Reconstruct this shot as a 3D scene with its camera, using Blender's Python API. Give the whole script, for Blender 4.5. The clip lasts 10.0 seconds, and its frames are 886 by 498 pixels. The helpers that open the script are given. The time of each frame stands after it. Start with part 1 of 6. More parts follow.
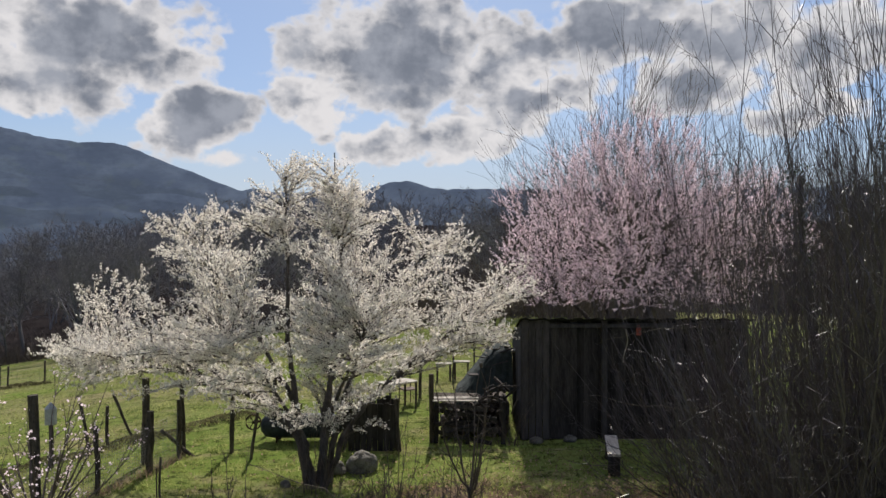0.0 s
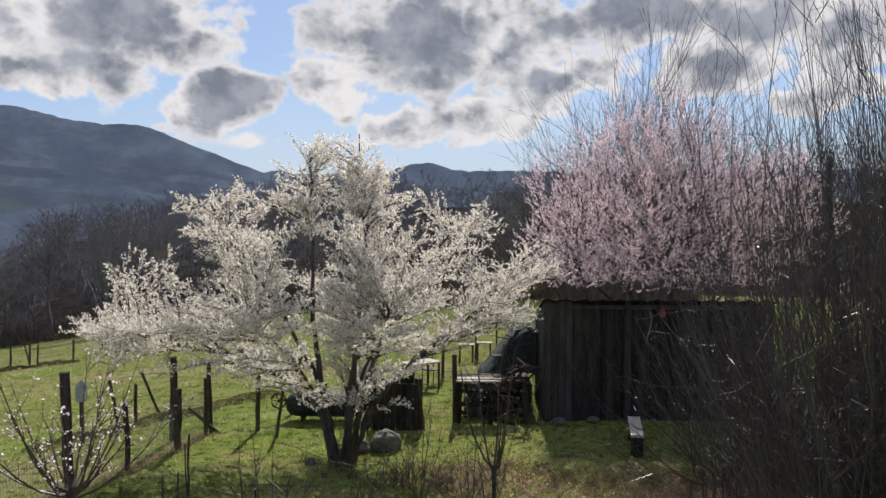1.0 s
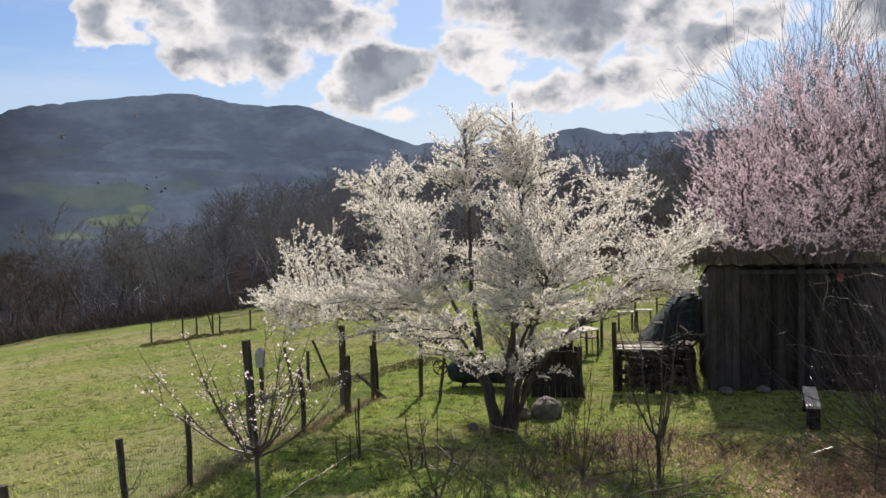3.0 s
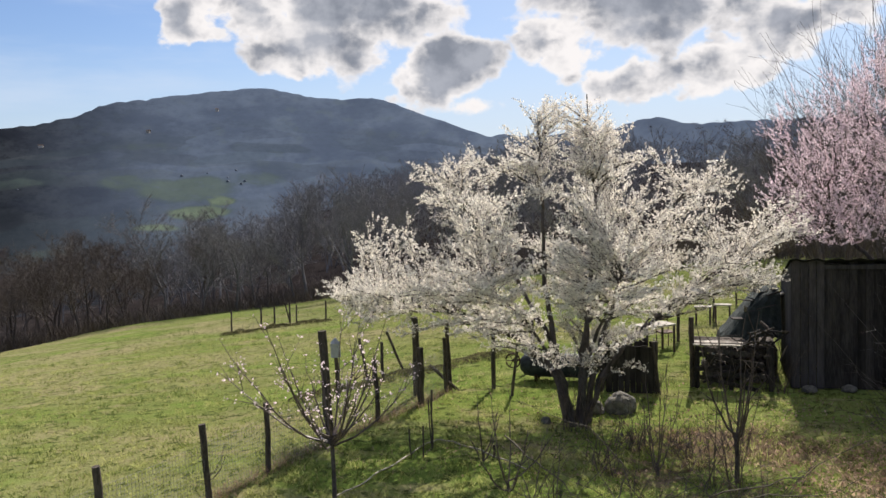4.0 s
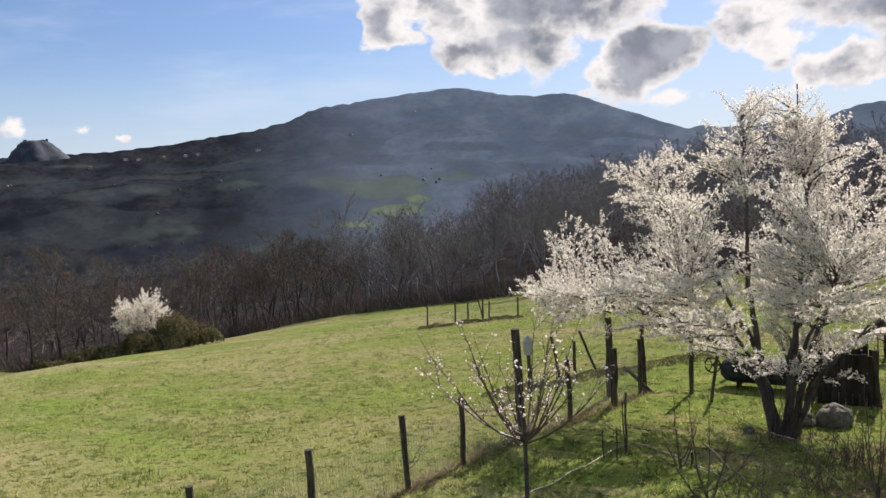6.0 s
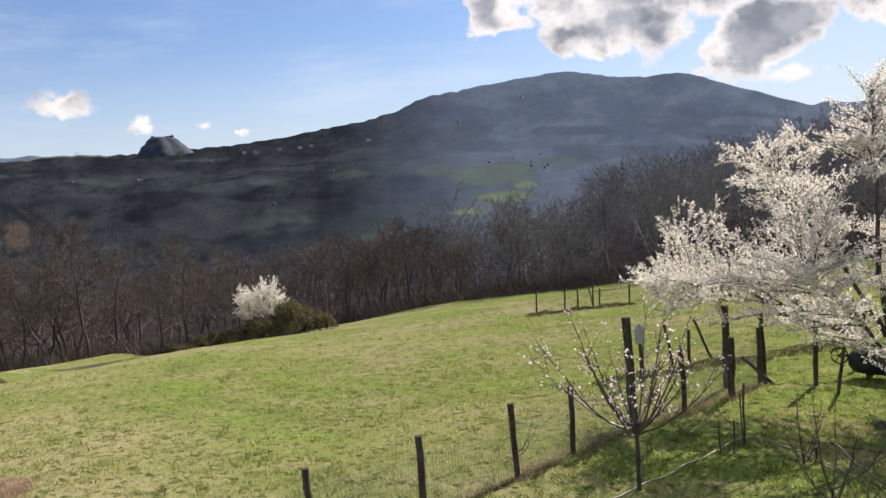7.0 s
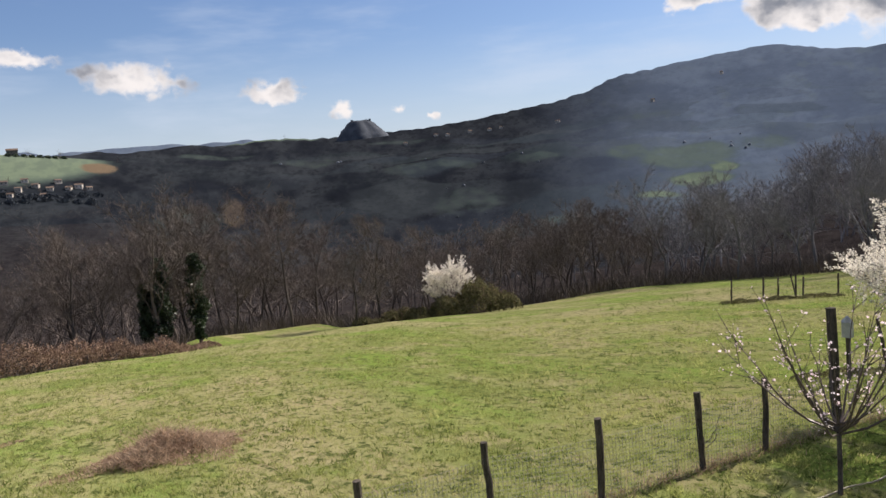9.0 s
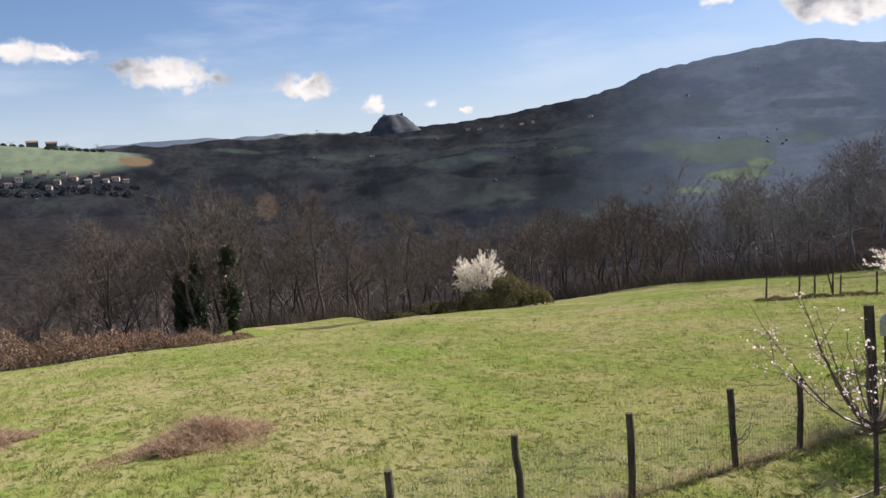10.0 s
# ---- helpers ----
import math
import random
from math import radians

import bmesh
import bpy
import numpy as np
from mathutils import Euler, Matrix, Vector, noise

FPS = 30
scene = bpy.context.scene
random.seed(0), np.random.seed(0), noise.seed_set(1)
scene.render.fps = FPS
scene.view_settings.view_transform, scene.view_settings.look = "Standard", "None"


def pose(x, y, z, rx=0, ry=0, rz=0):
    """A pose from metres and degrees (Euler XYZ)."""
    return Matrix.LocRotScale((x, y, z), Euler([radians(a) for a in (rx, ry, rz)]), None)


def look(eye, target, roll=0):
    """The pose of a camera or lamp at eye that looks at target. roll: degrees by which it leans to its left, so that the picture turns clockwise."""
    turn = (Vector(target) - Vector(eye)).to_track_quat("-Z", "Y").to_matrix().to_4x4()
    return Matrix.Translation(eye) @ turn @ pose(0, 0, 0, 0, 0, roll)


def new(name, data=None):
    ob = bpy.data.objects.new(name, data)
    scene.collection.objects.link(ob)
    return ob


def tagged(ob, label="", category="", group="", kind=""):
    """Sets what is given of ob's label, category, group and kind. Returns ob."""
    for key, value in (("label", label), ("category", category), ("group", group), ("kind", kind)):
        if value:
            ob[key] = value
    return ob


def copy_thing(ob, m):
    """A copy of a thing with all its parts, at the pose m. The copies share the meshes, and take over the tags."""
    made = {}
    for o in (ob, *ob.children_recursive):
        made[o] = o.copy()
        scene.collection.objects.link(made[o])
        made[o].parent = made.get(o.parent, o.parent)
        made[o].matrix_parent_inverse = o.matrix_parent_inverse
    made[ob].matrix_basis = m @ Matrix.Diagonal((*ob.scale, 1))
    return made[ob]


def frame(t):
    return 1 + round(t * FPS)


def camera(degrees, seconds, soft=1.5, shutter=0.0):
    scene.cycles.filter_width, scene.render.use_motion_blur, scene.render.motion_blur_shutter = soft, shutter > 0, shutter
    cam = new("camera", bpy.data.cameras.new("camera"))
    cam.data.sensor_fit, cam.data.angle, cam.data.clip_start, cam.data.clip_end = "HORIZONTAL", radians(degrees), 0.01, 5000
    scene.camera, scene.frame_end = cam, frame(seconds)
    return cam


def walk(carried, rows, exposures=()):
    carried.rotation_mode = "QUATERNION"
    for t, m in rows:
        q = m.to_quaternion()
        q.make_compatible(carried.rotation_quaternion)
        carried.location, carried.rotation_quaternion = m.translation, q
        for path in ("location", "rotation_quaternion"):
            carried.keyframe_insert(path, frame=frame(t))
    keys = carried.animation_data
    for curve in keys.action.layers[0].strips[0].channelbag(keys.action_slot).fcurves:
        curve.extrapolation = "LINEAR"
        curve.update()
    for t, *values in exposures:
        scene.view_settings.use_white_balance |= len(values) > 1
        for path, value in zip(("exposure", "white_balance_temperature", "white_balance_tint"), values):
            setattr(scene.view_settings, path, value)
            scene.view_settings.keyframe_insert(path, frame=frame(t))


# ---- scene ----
# Camera: held at a balcony, panning slowly to the left.
cam = camera(57.9, 10.0)
PATH = [  # seconds, x, y, z, pitch, roll, yaw
    (0.0, 0.000, 0.000, 4.700, -1.00, 0.00, 0.01),
    (0.5, -0.021, -0.022, 4.693, -1.64, -0.01, 0.60),
    (1.0, -0.047, -0.039, 4.681, -2.29, -0.11, 1.55),
    (1.5, -0.060, -0.062, 4.668, -2.91, 0.29, 3.61),
    (2.0, -0.085, -0.074, 4.670, -3.64, 1.18, 7.15),
    (2.5, -0.095, -0.085, 4.680, -4.13, 1.77, 10.05),
    (4.0, -0.089, -0.123, 4.719, -4.77, 2.23, 17.59),
    (4.5, -0.074, -0.147, 4.735, -4.80, 2.64, 21.20),
    (5.0, -0.076, -0.167, 4.748, -4.65, 3.14, 24.70),
    (6.5, -0.063, -0.228, 4.804, -4.54, 3.50, 34.85),
    (7.0, -0.055, -0.190, 4.809, -4.85, 4.32, 38.93),
    (7.5, -0.039, -0.187, 4.812, -5.12, 4.26, 42.94),
    (8.0, -0.034, -0.159, 4.801, -5.16, 4.01, 47.06),
    (8.5, -0.017, -0.149, 4.784, -5.16, 4.19, 50.47),
    (9.0, -0.024, -0.133, 4.762, -5.15, 4.30, 52.33),
    (9.5, -0.014, -0.151, 4.742, -5.20, 4.08, 53.58),
    (10.0, -0.002, -0.176, 4.742, -5.37, 4.02, 54.58),
]
walk(cam, [(t, pose(x, y, z, 90 + p, r, w)) for t, x, y, z, p, r, w in PATH],
     [(0.0, 0.50, 6300, 13), (1.0, 0.62, 6300, 13), (2.0, 0.74, 6350, 13), (2.5, 0.77, 6400, 13), (4.5, 0.83, 6450, 13), (6.5, 0.88, 6500, 15), (7.5, 0.98, 6500, 15), (8.0, 0.81, 6550, 15), (9.0, 0.78, 6550, 15), (10.0, 0.90, 6550, 15)])

# ---- light: afternoon sun ahead of the first view, broken cloud ----
SUN_AZ, SUN_EL = -2.0, 43.0          # degrees to the left of +y, and above the horizon


def heading(az, el=0.0):
    a, e = radians(az), radians(el)
    return Vector((-math.sin(a) * math.cos(e), math.cos(a) * math.cos(e), math.sin(e)))


sun = new("sun", bpy.data.lights.new("sun", "SUN"))
sun.data.energy, sun.data.angle, sun.data.color = 5.0, radians(0.6), (1.0, 0.93, 0.82)
sun.matrix_world = look(heading(SUN_AZ, SUN_EL) * 100, (0, 0, 0))

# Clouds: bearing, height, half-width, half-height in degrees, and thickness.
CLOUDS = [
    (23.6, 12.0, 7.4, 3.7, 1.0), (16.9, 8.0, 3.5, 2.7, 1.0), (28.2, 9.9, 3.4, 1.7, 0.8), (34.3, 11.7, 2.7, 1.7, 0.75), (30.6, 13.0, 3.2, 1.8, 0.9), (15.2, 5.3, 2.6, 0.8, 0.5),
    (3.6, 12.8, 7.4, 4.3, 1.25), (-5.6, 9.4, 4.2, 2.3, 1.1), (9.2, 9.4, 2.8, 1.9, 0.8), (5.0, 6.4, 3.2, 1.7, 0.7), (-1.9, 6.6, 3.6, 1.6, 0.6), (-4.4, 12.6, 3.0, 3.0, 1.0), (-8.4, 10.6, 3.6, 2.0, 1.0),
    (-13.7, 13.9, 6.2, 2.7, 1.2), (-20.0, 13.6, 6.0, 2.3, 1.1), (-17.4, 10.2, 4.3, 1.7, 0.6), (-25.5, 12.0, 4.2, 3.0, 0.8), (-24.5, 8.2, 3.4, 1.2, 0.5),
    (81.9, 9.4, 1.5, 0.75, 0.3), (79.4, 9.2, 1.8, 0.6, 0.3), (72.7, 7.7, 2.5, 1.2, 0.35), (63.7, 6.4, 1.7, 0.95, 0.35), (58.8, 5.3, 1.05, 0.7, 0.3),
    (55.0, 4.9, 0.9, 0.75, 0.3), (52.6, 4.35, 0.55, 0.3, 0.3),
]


class Nodes:
    """Short calls for a node tree."""

    def __init__(self, tree):
        self.tree = tree
        tree.nodes.clear()

    def add(self, kind, *links, **values):
        n = self.tree.nodes.new("ShaderNode" + kind)
        for key, value in values.items():
            if key == "op":
                n.operation = value
            elif key == "blend":
                n.blend_type = value
            elif key == "data":
                n.data_type = value
            elif key == "sky":
                n.sky_type = value
            elif key == "dims":
                n.noise_dimensions = value
            else:
                n.inputs[key.replace("_", " ")].default_value = value
        for i, link in enumerate(links):
            if link is None:
                continue
            if isinstance(link, (int, float, tuple)):
                n.inputs[i].default_value = link
            else:
                self.tree.links.new(link, n.inputs[i])
        return n

    def math(self, op, *links):
        return self.add("Math", *links, op=op).outputs[0]

    def vec(self, op, *links):
        n = self.add("VectorMath", *links, op=op)
        return n.outputs["Value" if op in ("LENGTH", "DOT_PRODUCT") else "Vector"]

    def noise(self, coord, scale, detail=4.0, rough=0.55):
        return self.add("TexNoise", coord, Scale=scale, Detail=detail, Roughness=rough).outputs["Fac"]

    def ramp(self, x, lo, hi, a=0.0, b=1.0):
        n = self.add("MapRange", x, lo, hi, a, b)
        n.interpolation_type = "SMOOTHSTEP"
        return n.outputs[0]

    def mix(self, fac, a, b, blend="MIX"):
        n = self.tree.nodes.new("ShaderNodeMix")
        n.data_type, n.blend_type = "RGBA", blend
        for socket, value in ((n.inputs[0], fac), (n.inputs[6], a), (n.inputs[7], b)):
            if isinstance(value, (int, float)):
                socket.default_value = value
            elif isinstance(value, tuple):
                socket.default_value = (*value[:3], 1)
            else:
                self.tree.links.new(value, socket)
        return n.outputs[2]

    def link(self, a, b):
        self.tree.links.new(a, b)


def make_sky():
    world = bpy.data.worlds.new("sky")
    scene.world = world
    world.use_nodes = True
    n = Nodes(world.node_tree)
    sky = n.tree.nodes.new("ShaderNodeTexSky")
    sky.sky_type, sky.sun_disc = "NISHITA", False
    sky.sun_elevation, sky.sun_rotation = radians(SUN_EL), radians(-SUN_AZ)
    sky.air_density, sky.dust_density, sky.ozone_density = 1.0, 0.5, 2.0
    way = n.tree.nodes.new("ShaderNodeTexCoord").outputs["Generated"]
    part = n.add("SeparateXYZ", way).outputs
    az = n.math("MULTIPLY", n.math("ARCTAN2", n.math("MULTIPLY", part[0], -1.0), part[1]), 57.2958)
    el = n.math("MULTIPLY", n.math("ARCSINE", part[2]), 57.2958)
    flat = n.add("CombineXYZ", az, el).outputs[0]

    def puffs(at):
        """Rounded heaps at three sizes, about 0 to 1."""
        bent = n.vec("ADD", at, n.vec("MULTIPLY", n.vec("SUBTRACT", n.add("TexNoise", at, Scale=0.55, Detail=4.0).outputs["Color"], (0.5, 0.5, 0.5)), (2.6, 2.0, 0.0)))
        total = n.math("MULTIPLY", n.add("TexNoise", at, Scale=0.16, Detail=5.0, Roughness=0.5).outputs["Fac"], 0.9)
        for scale, share in ((0.30, 0.38), (0.72, 0.24), (1.6, 0.09)):
            v = n.tree.nodes.new("ShaderNodeTexVoronoi")
            v.feature = "SMOOTH_F1"
            v.inputs["Scale"].default_value, v.inputs["Smoothness"].default_value = scale, 0.35
            n.link(bent, v.inputs["Vector"])
            total = n.math("SUBTRACT", total, n.math("MULTIPLY", v.outputs["Distance"], share))
        return n.math("ADD", total, 0.36)

    scaled = n.vec("MULTIPLY", flat, (0.85, 1.15, 1.0))
    billow = puffs(scaled)
    billow_up = puffs(n.vec("ADD", scaled, (0.0, 0.45, 0.0)))
    # scattered cloud overhead and behind, as the rest of the sky would have
    high = n.ramp(el, 17.0, 26.0, -0.6, 0.10)
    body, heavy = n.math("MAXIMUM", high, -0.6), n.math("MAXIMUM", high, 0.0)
    stir = n.add("TexNoise", n.vec("MULTIPLY", flat, (0.8, 1.0, 1.0)), Scale=0.28, Detail=6.0, Roughness=0.52).outputs["Color"]
    bent = n.vec("ADD", flat, n.vec("MULTIPLY", n.vec("SUBTRACT", stir, (0.5, 0.5, 0.5)), (9.0, 6.0, 0.0)))
    fine = n.add("TexNoise", flat, Scale=0.9, Detail=6.0, Roughness=0.6).outputs["Color"]
    ruffled = n.vec("ADD", flat, n.vec("MULTIPLY", n.vec("SUBTRACT", fine, (0.5, 0.5, 0.5)), (1.7, 1.0, 0.0)))
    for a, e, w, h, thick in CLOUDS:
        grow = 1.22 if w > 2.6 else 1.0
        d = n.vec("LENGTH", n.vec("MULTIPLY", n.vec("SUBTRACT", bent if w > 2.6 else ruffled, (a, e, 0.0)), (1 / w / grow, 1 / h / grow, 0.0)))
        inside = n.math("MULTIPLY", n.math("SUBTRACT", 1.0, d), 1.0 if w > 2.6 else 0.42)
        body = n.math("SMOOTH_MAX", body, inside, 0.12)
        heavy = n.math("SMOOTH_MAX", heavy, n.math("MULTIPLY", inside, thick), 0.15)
    swell = n.math("SUBTRACT", billow, 0.47)
    rag = n.math("MULTIPLY", n.math("SUBTRACT", n.noise(flat, 1.1, 7.0, 0.55), 0.5), 0.30)
    dens = n.math("ADD", n.math("ADD", body, n.math("MULTIPLY", swell, 1.15)), rag)
    cover = n.ramp(dens, -0.02, 0.24)
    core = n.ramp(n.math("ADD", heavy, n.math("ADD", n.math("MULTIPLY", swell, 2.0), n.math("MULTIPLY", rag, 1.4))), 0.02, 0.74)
    relief = n.ramp(n.math("SUBTRACT", billow_up, billow), 0.0, 0.20)
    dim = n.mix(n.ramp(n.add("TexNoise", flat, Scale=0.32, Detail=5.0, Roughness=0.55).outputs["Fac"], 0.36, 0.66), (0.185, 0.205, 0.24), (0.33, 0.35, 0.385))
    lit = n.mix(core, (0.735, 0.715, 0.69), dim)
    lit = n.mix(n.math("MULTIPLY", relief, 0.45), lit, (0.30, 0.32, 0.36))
    # thin high veil
    veil = n.ramp(n.add("TexNoise", n.vec("MULTIPLY", flat, (0.05, 0.22, 1.0)), Scale=1.0, Detail=5.0, Roughness=0.6).outputs["Fac"], 0.45, 0.75, 0.0, 0.45)
    base = n.vec("MULTIPLY", sky.outputs[0], (0.064, 0.071, 0.084))
    base = n.mix(veil, base, (0.52, 0.60, 0.70))
    # paler air towards the sun
    base = n.mix(n.ramp(n.math("ABSOLUTE", n.math("SUBTRACT", az, SUN_AZ)), 8.0, 44.0, 0.42, 0.0), base, (0.46, 0.56, 0.68))
    # and low over the hills
    base = n.mix(n.ramp(el, 2.0, 11.0, 0.50, 0.0), base, (0.50, 0.57, 0.65))
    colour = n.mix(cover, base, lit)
    back = n.add("Background", colour, 0.74)
    n.link(back.outputs[0], n.tree.nodes.new("ShaderNodeOutputWorld").inputs[0])


make_sky()


# ---- materials ----
def material(name):
    m = bpy.data.materials.new(name)
    m.use_nodes = True
    return m, Nodes(m.node_tree)


def finish(n, shader):
    n.link(shader, n.tree.nodes.new("ShaderNodeOutputMaterial").inputs[0])


def surface(name, dark, light, scale=8.0, rough=0.9, bump=0.3, fine=6.0, metal=0.0, glow=0.0, stretch=(1, 1, 1), vary=0.0, third=None):
    """A worn solid surface: two tones at two scales, relief; glow is the share of light that passes through."""
    m, n = material(name)
    at = n.tree.nodes.new("ShaderNodeTexCoord").outputs["Object"]
    at = n.vec("MULTIPLY", at, tuple(float(s) for s in stretch))
    big, small = n.noise(at, scale), n.noise(at, scale * fine, 6.0, 0.65)
    both = n.math("ADD", n.math("MULTIPLY", big, 0.55), n.math("MULTIPLY", small, 0.45))
    colour = n.mix(n.ramp(both, 0.36, 0.64), dark, light)
    if third:
        colour = n.mix(n.ramp(n.noise(at, scale * 0.37, 3.0), 0.52, 0.66), colour, third)
    if vary:
        chance = n.tree.nodes.new("ShaderNodeObjectInfo").outputs["Random"]
        island = n.tree.nodes.new("ShaderNodeNewGeometry").outputs["Random Per Island"]
        both = n.math("FRACT", n.math("ADD", chance, island))
        hsv = n.add("HueSaturation", Color=(1, 1, 1, 1))
        n.link(n.ramp(both, 0.0, 1.0, 1 - vary, 1 + vary), hsv.inputs["Value"])
        n.link(colour, hsv.inputs["Color"])
        colour = hsv.outputs[0]
    p = n.add("BsdfPrincipled", colour, Roughness=rough, Metallic=metal)
    p.inputs["Specular IOR Level"].default_value = 0.5 if rough < 0.6 else 0.12
    if bump:
        b = n.add("Bump", Strength=bump, Distance=0.02)
        n.link(small, b.inputs["Height"])
        n.link(b.outputs[0], p.inputs["Normal"])
    shader = p.outputs[0]
    if glow:
        t = n.add("BsdfTranslucent", colour)
        mixed = n.add("MixShader", glow, p.outputs[0], t.outputs[0])
        shader = mixed.outputs[0]
    finish(n, shader)
    return m


def ground_material():
    """Meadow, woodland floor, pasture and ploughed land, by the sheet's own land cover; far tones carry painted haze
    and cloud shade.
    """
    m, n = material("meadow_and_land")
    at = n.tree.nodes.new("ShaderNodeNewGeometry").outputs["Position"]
    cover = n.tree.nodes.new("ShaderNodeVertexColor")
    cover.layer_name = "cover"
    land = n.add("SeparateColor", cover.outputs[0]).outputs
    tuft = n.noise(at, 5.0, 6.0, 0.7)
    blade = n.noise(at, 38.0, 4.0, 0.7)
    patch = n.noise(at, 0.35, 5.0, 0.6)
    broad = n.noise(n.vec("MULTIPLY", at, (0.6, 1.0, 1.0)), 0.09, 4.0, 0.6)
    lane = n.noise(n.vec("MULTIPLY", at, (0.35, 1.0, 1.0)), 0.22, 6.0, 0.62)
    grass = n.mix(n.ramp(broad, 0.42, 0.58), (0.180, 0.215, 0.066), (0.275, 0.262, 0.122))
    grass = n.mix(cover.outputs["Alpha"], grass, n.mix(n.ramp(broad, 0.40, 0.62), (0.150, 0.218, 0.046), (0.215, 0.262, 0.076)))
    grass = n.mix(n.math("MULTIPLY", n.ramp(lane, 0.52, 0.62), 0.75), grass, (0.165, 0.250, 0.046))
    grass = n.mix(n.math("MULTIPLY", n.ramp(lane, 0.47, 0.38), 0.70), grass, (0.330, 0.285, 0.160))
    grass = n.mix(n.ramp(patch, 0.54, 0.70), grass, (0.170, 0.230, 0.055))
    straw = n.math("MULTIPLY", n.ramp(n.noise(n.vec("MULTIPLY", at, (0.4, 1.0, 1.0)), 0.9, 7.0, 0.70), 0.51, 0.64), 0.7)
    grass = n.mix(straw, grass, (0.320, 0.270, 0.152))
    grass = n.mix(n.math("MULTIPLY", n.ramp(tuft, 0.52, 0.68), 0.5), grass, (0.105, 0.140, 0.036))
    # dark flecks in two sizes paint small clod shadows into the grass
    clod_shade = n.noise(n.vec("MULTIPLY", at, (0.8, 1.0, 1.0)), 4.2, 5.0, 0.66)
    grass = n.mix(n.math("MULTIPLY", n.ramp(clod_shade, 0.535, 0.605), 0.92), grass, (0.050, 0.068, 0.020))
    drift = n.noise(n.vec("MULTIPLY", at, (0.6, 1.0, 1.0)), 1.7, 6.0, 0.68)
    grass = n.mix(n.math("MULTIPLY", n.ramp(drift, 0.56, 0.63), 0.6), grass, (0.075, 0.098, 0.030))
    # bright flecks paint the highlights on the blades
    grass = n.mix(n.math("MULTIPLY", n.ramp(blade, 0.50, 0.72), 0.5), grass, (0.42, 0.41, 0.150))
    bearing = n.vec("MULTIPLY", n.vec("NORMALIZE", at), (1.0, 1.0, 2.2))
    # blue-grey of the far woods carries aerial haze in its colour
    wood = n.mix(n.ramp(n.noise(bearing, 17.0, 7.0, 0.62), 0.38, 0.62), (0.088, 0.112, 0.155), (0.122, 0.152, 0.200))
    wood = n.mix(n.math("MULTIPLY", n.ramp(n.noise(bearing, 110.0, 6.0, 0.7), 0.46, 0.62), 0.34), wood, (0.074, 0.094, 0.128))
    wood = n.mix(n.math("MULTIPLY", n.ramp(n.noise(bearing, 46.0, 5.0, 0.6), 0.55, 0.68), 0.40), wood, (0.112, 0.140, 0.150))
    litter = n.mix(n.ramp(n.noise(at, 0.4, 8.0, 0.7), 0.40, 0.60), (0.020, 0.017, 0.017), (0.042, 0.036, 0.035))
    # leaf-brown floor under the near wood; dark grey-blue farther off paints cloud shade
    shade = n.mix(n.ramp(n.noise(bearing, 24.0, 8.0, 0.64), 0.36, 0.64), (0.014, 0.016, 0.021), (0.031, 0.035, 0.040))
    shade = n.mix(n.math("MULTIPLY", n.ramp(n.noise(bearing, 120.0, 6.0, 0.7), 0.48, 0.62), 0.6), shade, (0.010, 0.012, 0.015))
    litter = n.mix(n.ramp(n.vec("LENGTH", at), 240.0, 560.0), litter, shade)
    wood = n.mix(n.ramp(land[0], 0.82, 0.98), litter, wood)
    # painted sun lifts pasture from a haze-dulled green to a bright one
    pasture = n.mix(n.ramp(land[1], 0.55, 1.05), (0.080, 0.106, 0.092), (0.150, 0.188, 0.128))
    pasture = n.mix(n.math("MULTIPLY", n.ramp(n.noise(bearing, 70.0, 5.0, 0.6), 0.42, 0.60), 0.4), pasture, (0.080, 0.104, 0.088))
    # patchwork of small fields and copses on the lower slopes
    cell = n.tree.nodes.new("ShaderNodeTexVoronoi")
    cell.feature = "SMOOTH_F1"
    cell.inputs["Scale"].default_value, cell.inputs["Smoothness"].default_value = 0.0105, 0.45
    n.link(n.vec("ADD", n.vec("MULTIPLY", at, (1.0, 1.0, 0.0)), n.vec("MULTIPLY", n.add("TexNoise", at, Scale=0.006, Detail=3.0).outputs["Color"], (90.0, 90.0, 0.0))), cell.inputs["Vector"])
    chance = n.add("SeparateColor", cell.outputs["Color"]).outputs
    plot = n.mix(n.ramp(chance[1], 0.3, 0.7), (0.060, 0.082, 0.082), (0.084, 0.100, 0.104))
    farmed = n.math("MULTIPLY", n.ramp(chance[0], 0.44, 0.70, 0.0, 0.22), cover.outputs["Alpha"])
    wood = n.mix(farmed, wood, plot)
    copse = n.math("MULTIPLY", n.ramp(chance[2], 0.50, 0.70), cover.outputs["Alpha"])
    wood = n.mix(n.math("MULTIPLY", copse, 0.22), wood, (0.040, 0.050, 0.068))
    earth = n.mix(n.ramp(n.noise(at, 1.5, 6.0, 0.7), 0.35, 0.65), (0.10, 0.07, 0.045), (0.22, 0.165, 0.11))
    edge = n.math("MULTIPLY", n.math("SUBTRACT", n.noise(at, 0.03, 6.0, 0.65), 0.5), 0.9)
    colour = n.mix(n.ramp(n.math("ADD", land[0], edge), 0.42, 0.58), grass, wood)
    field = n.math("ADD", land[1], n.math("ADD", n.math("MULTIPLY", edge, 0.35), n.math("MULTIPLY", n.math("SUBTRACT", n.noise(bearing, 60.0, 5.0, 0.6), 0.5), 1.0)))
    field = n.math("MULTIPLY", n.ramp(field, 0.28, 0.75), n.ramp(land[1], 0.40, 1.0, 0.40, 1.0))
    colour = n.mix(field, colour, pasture)
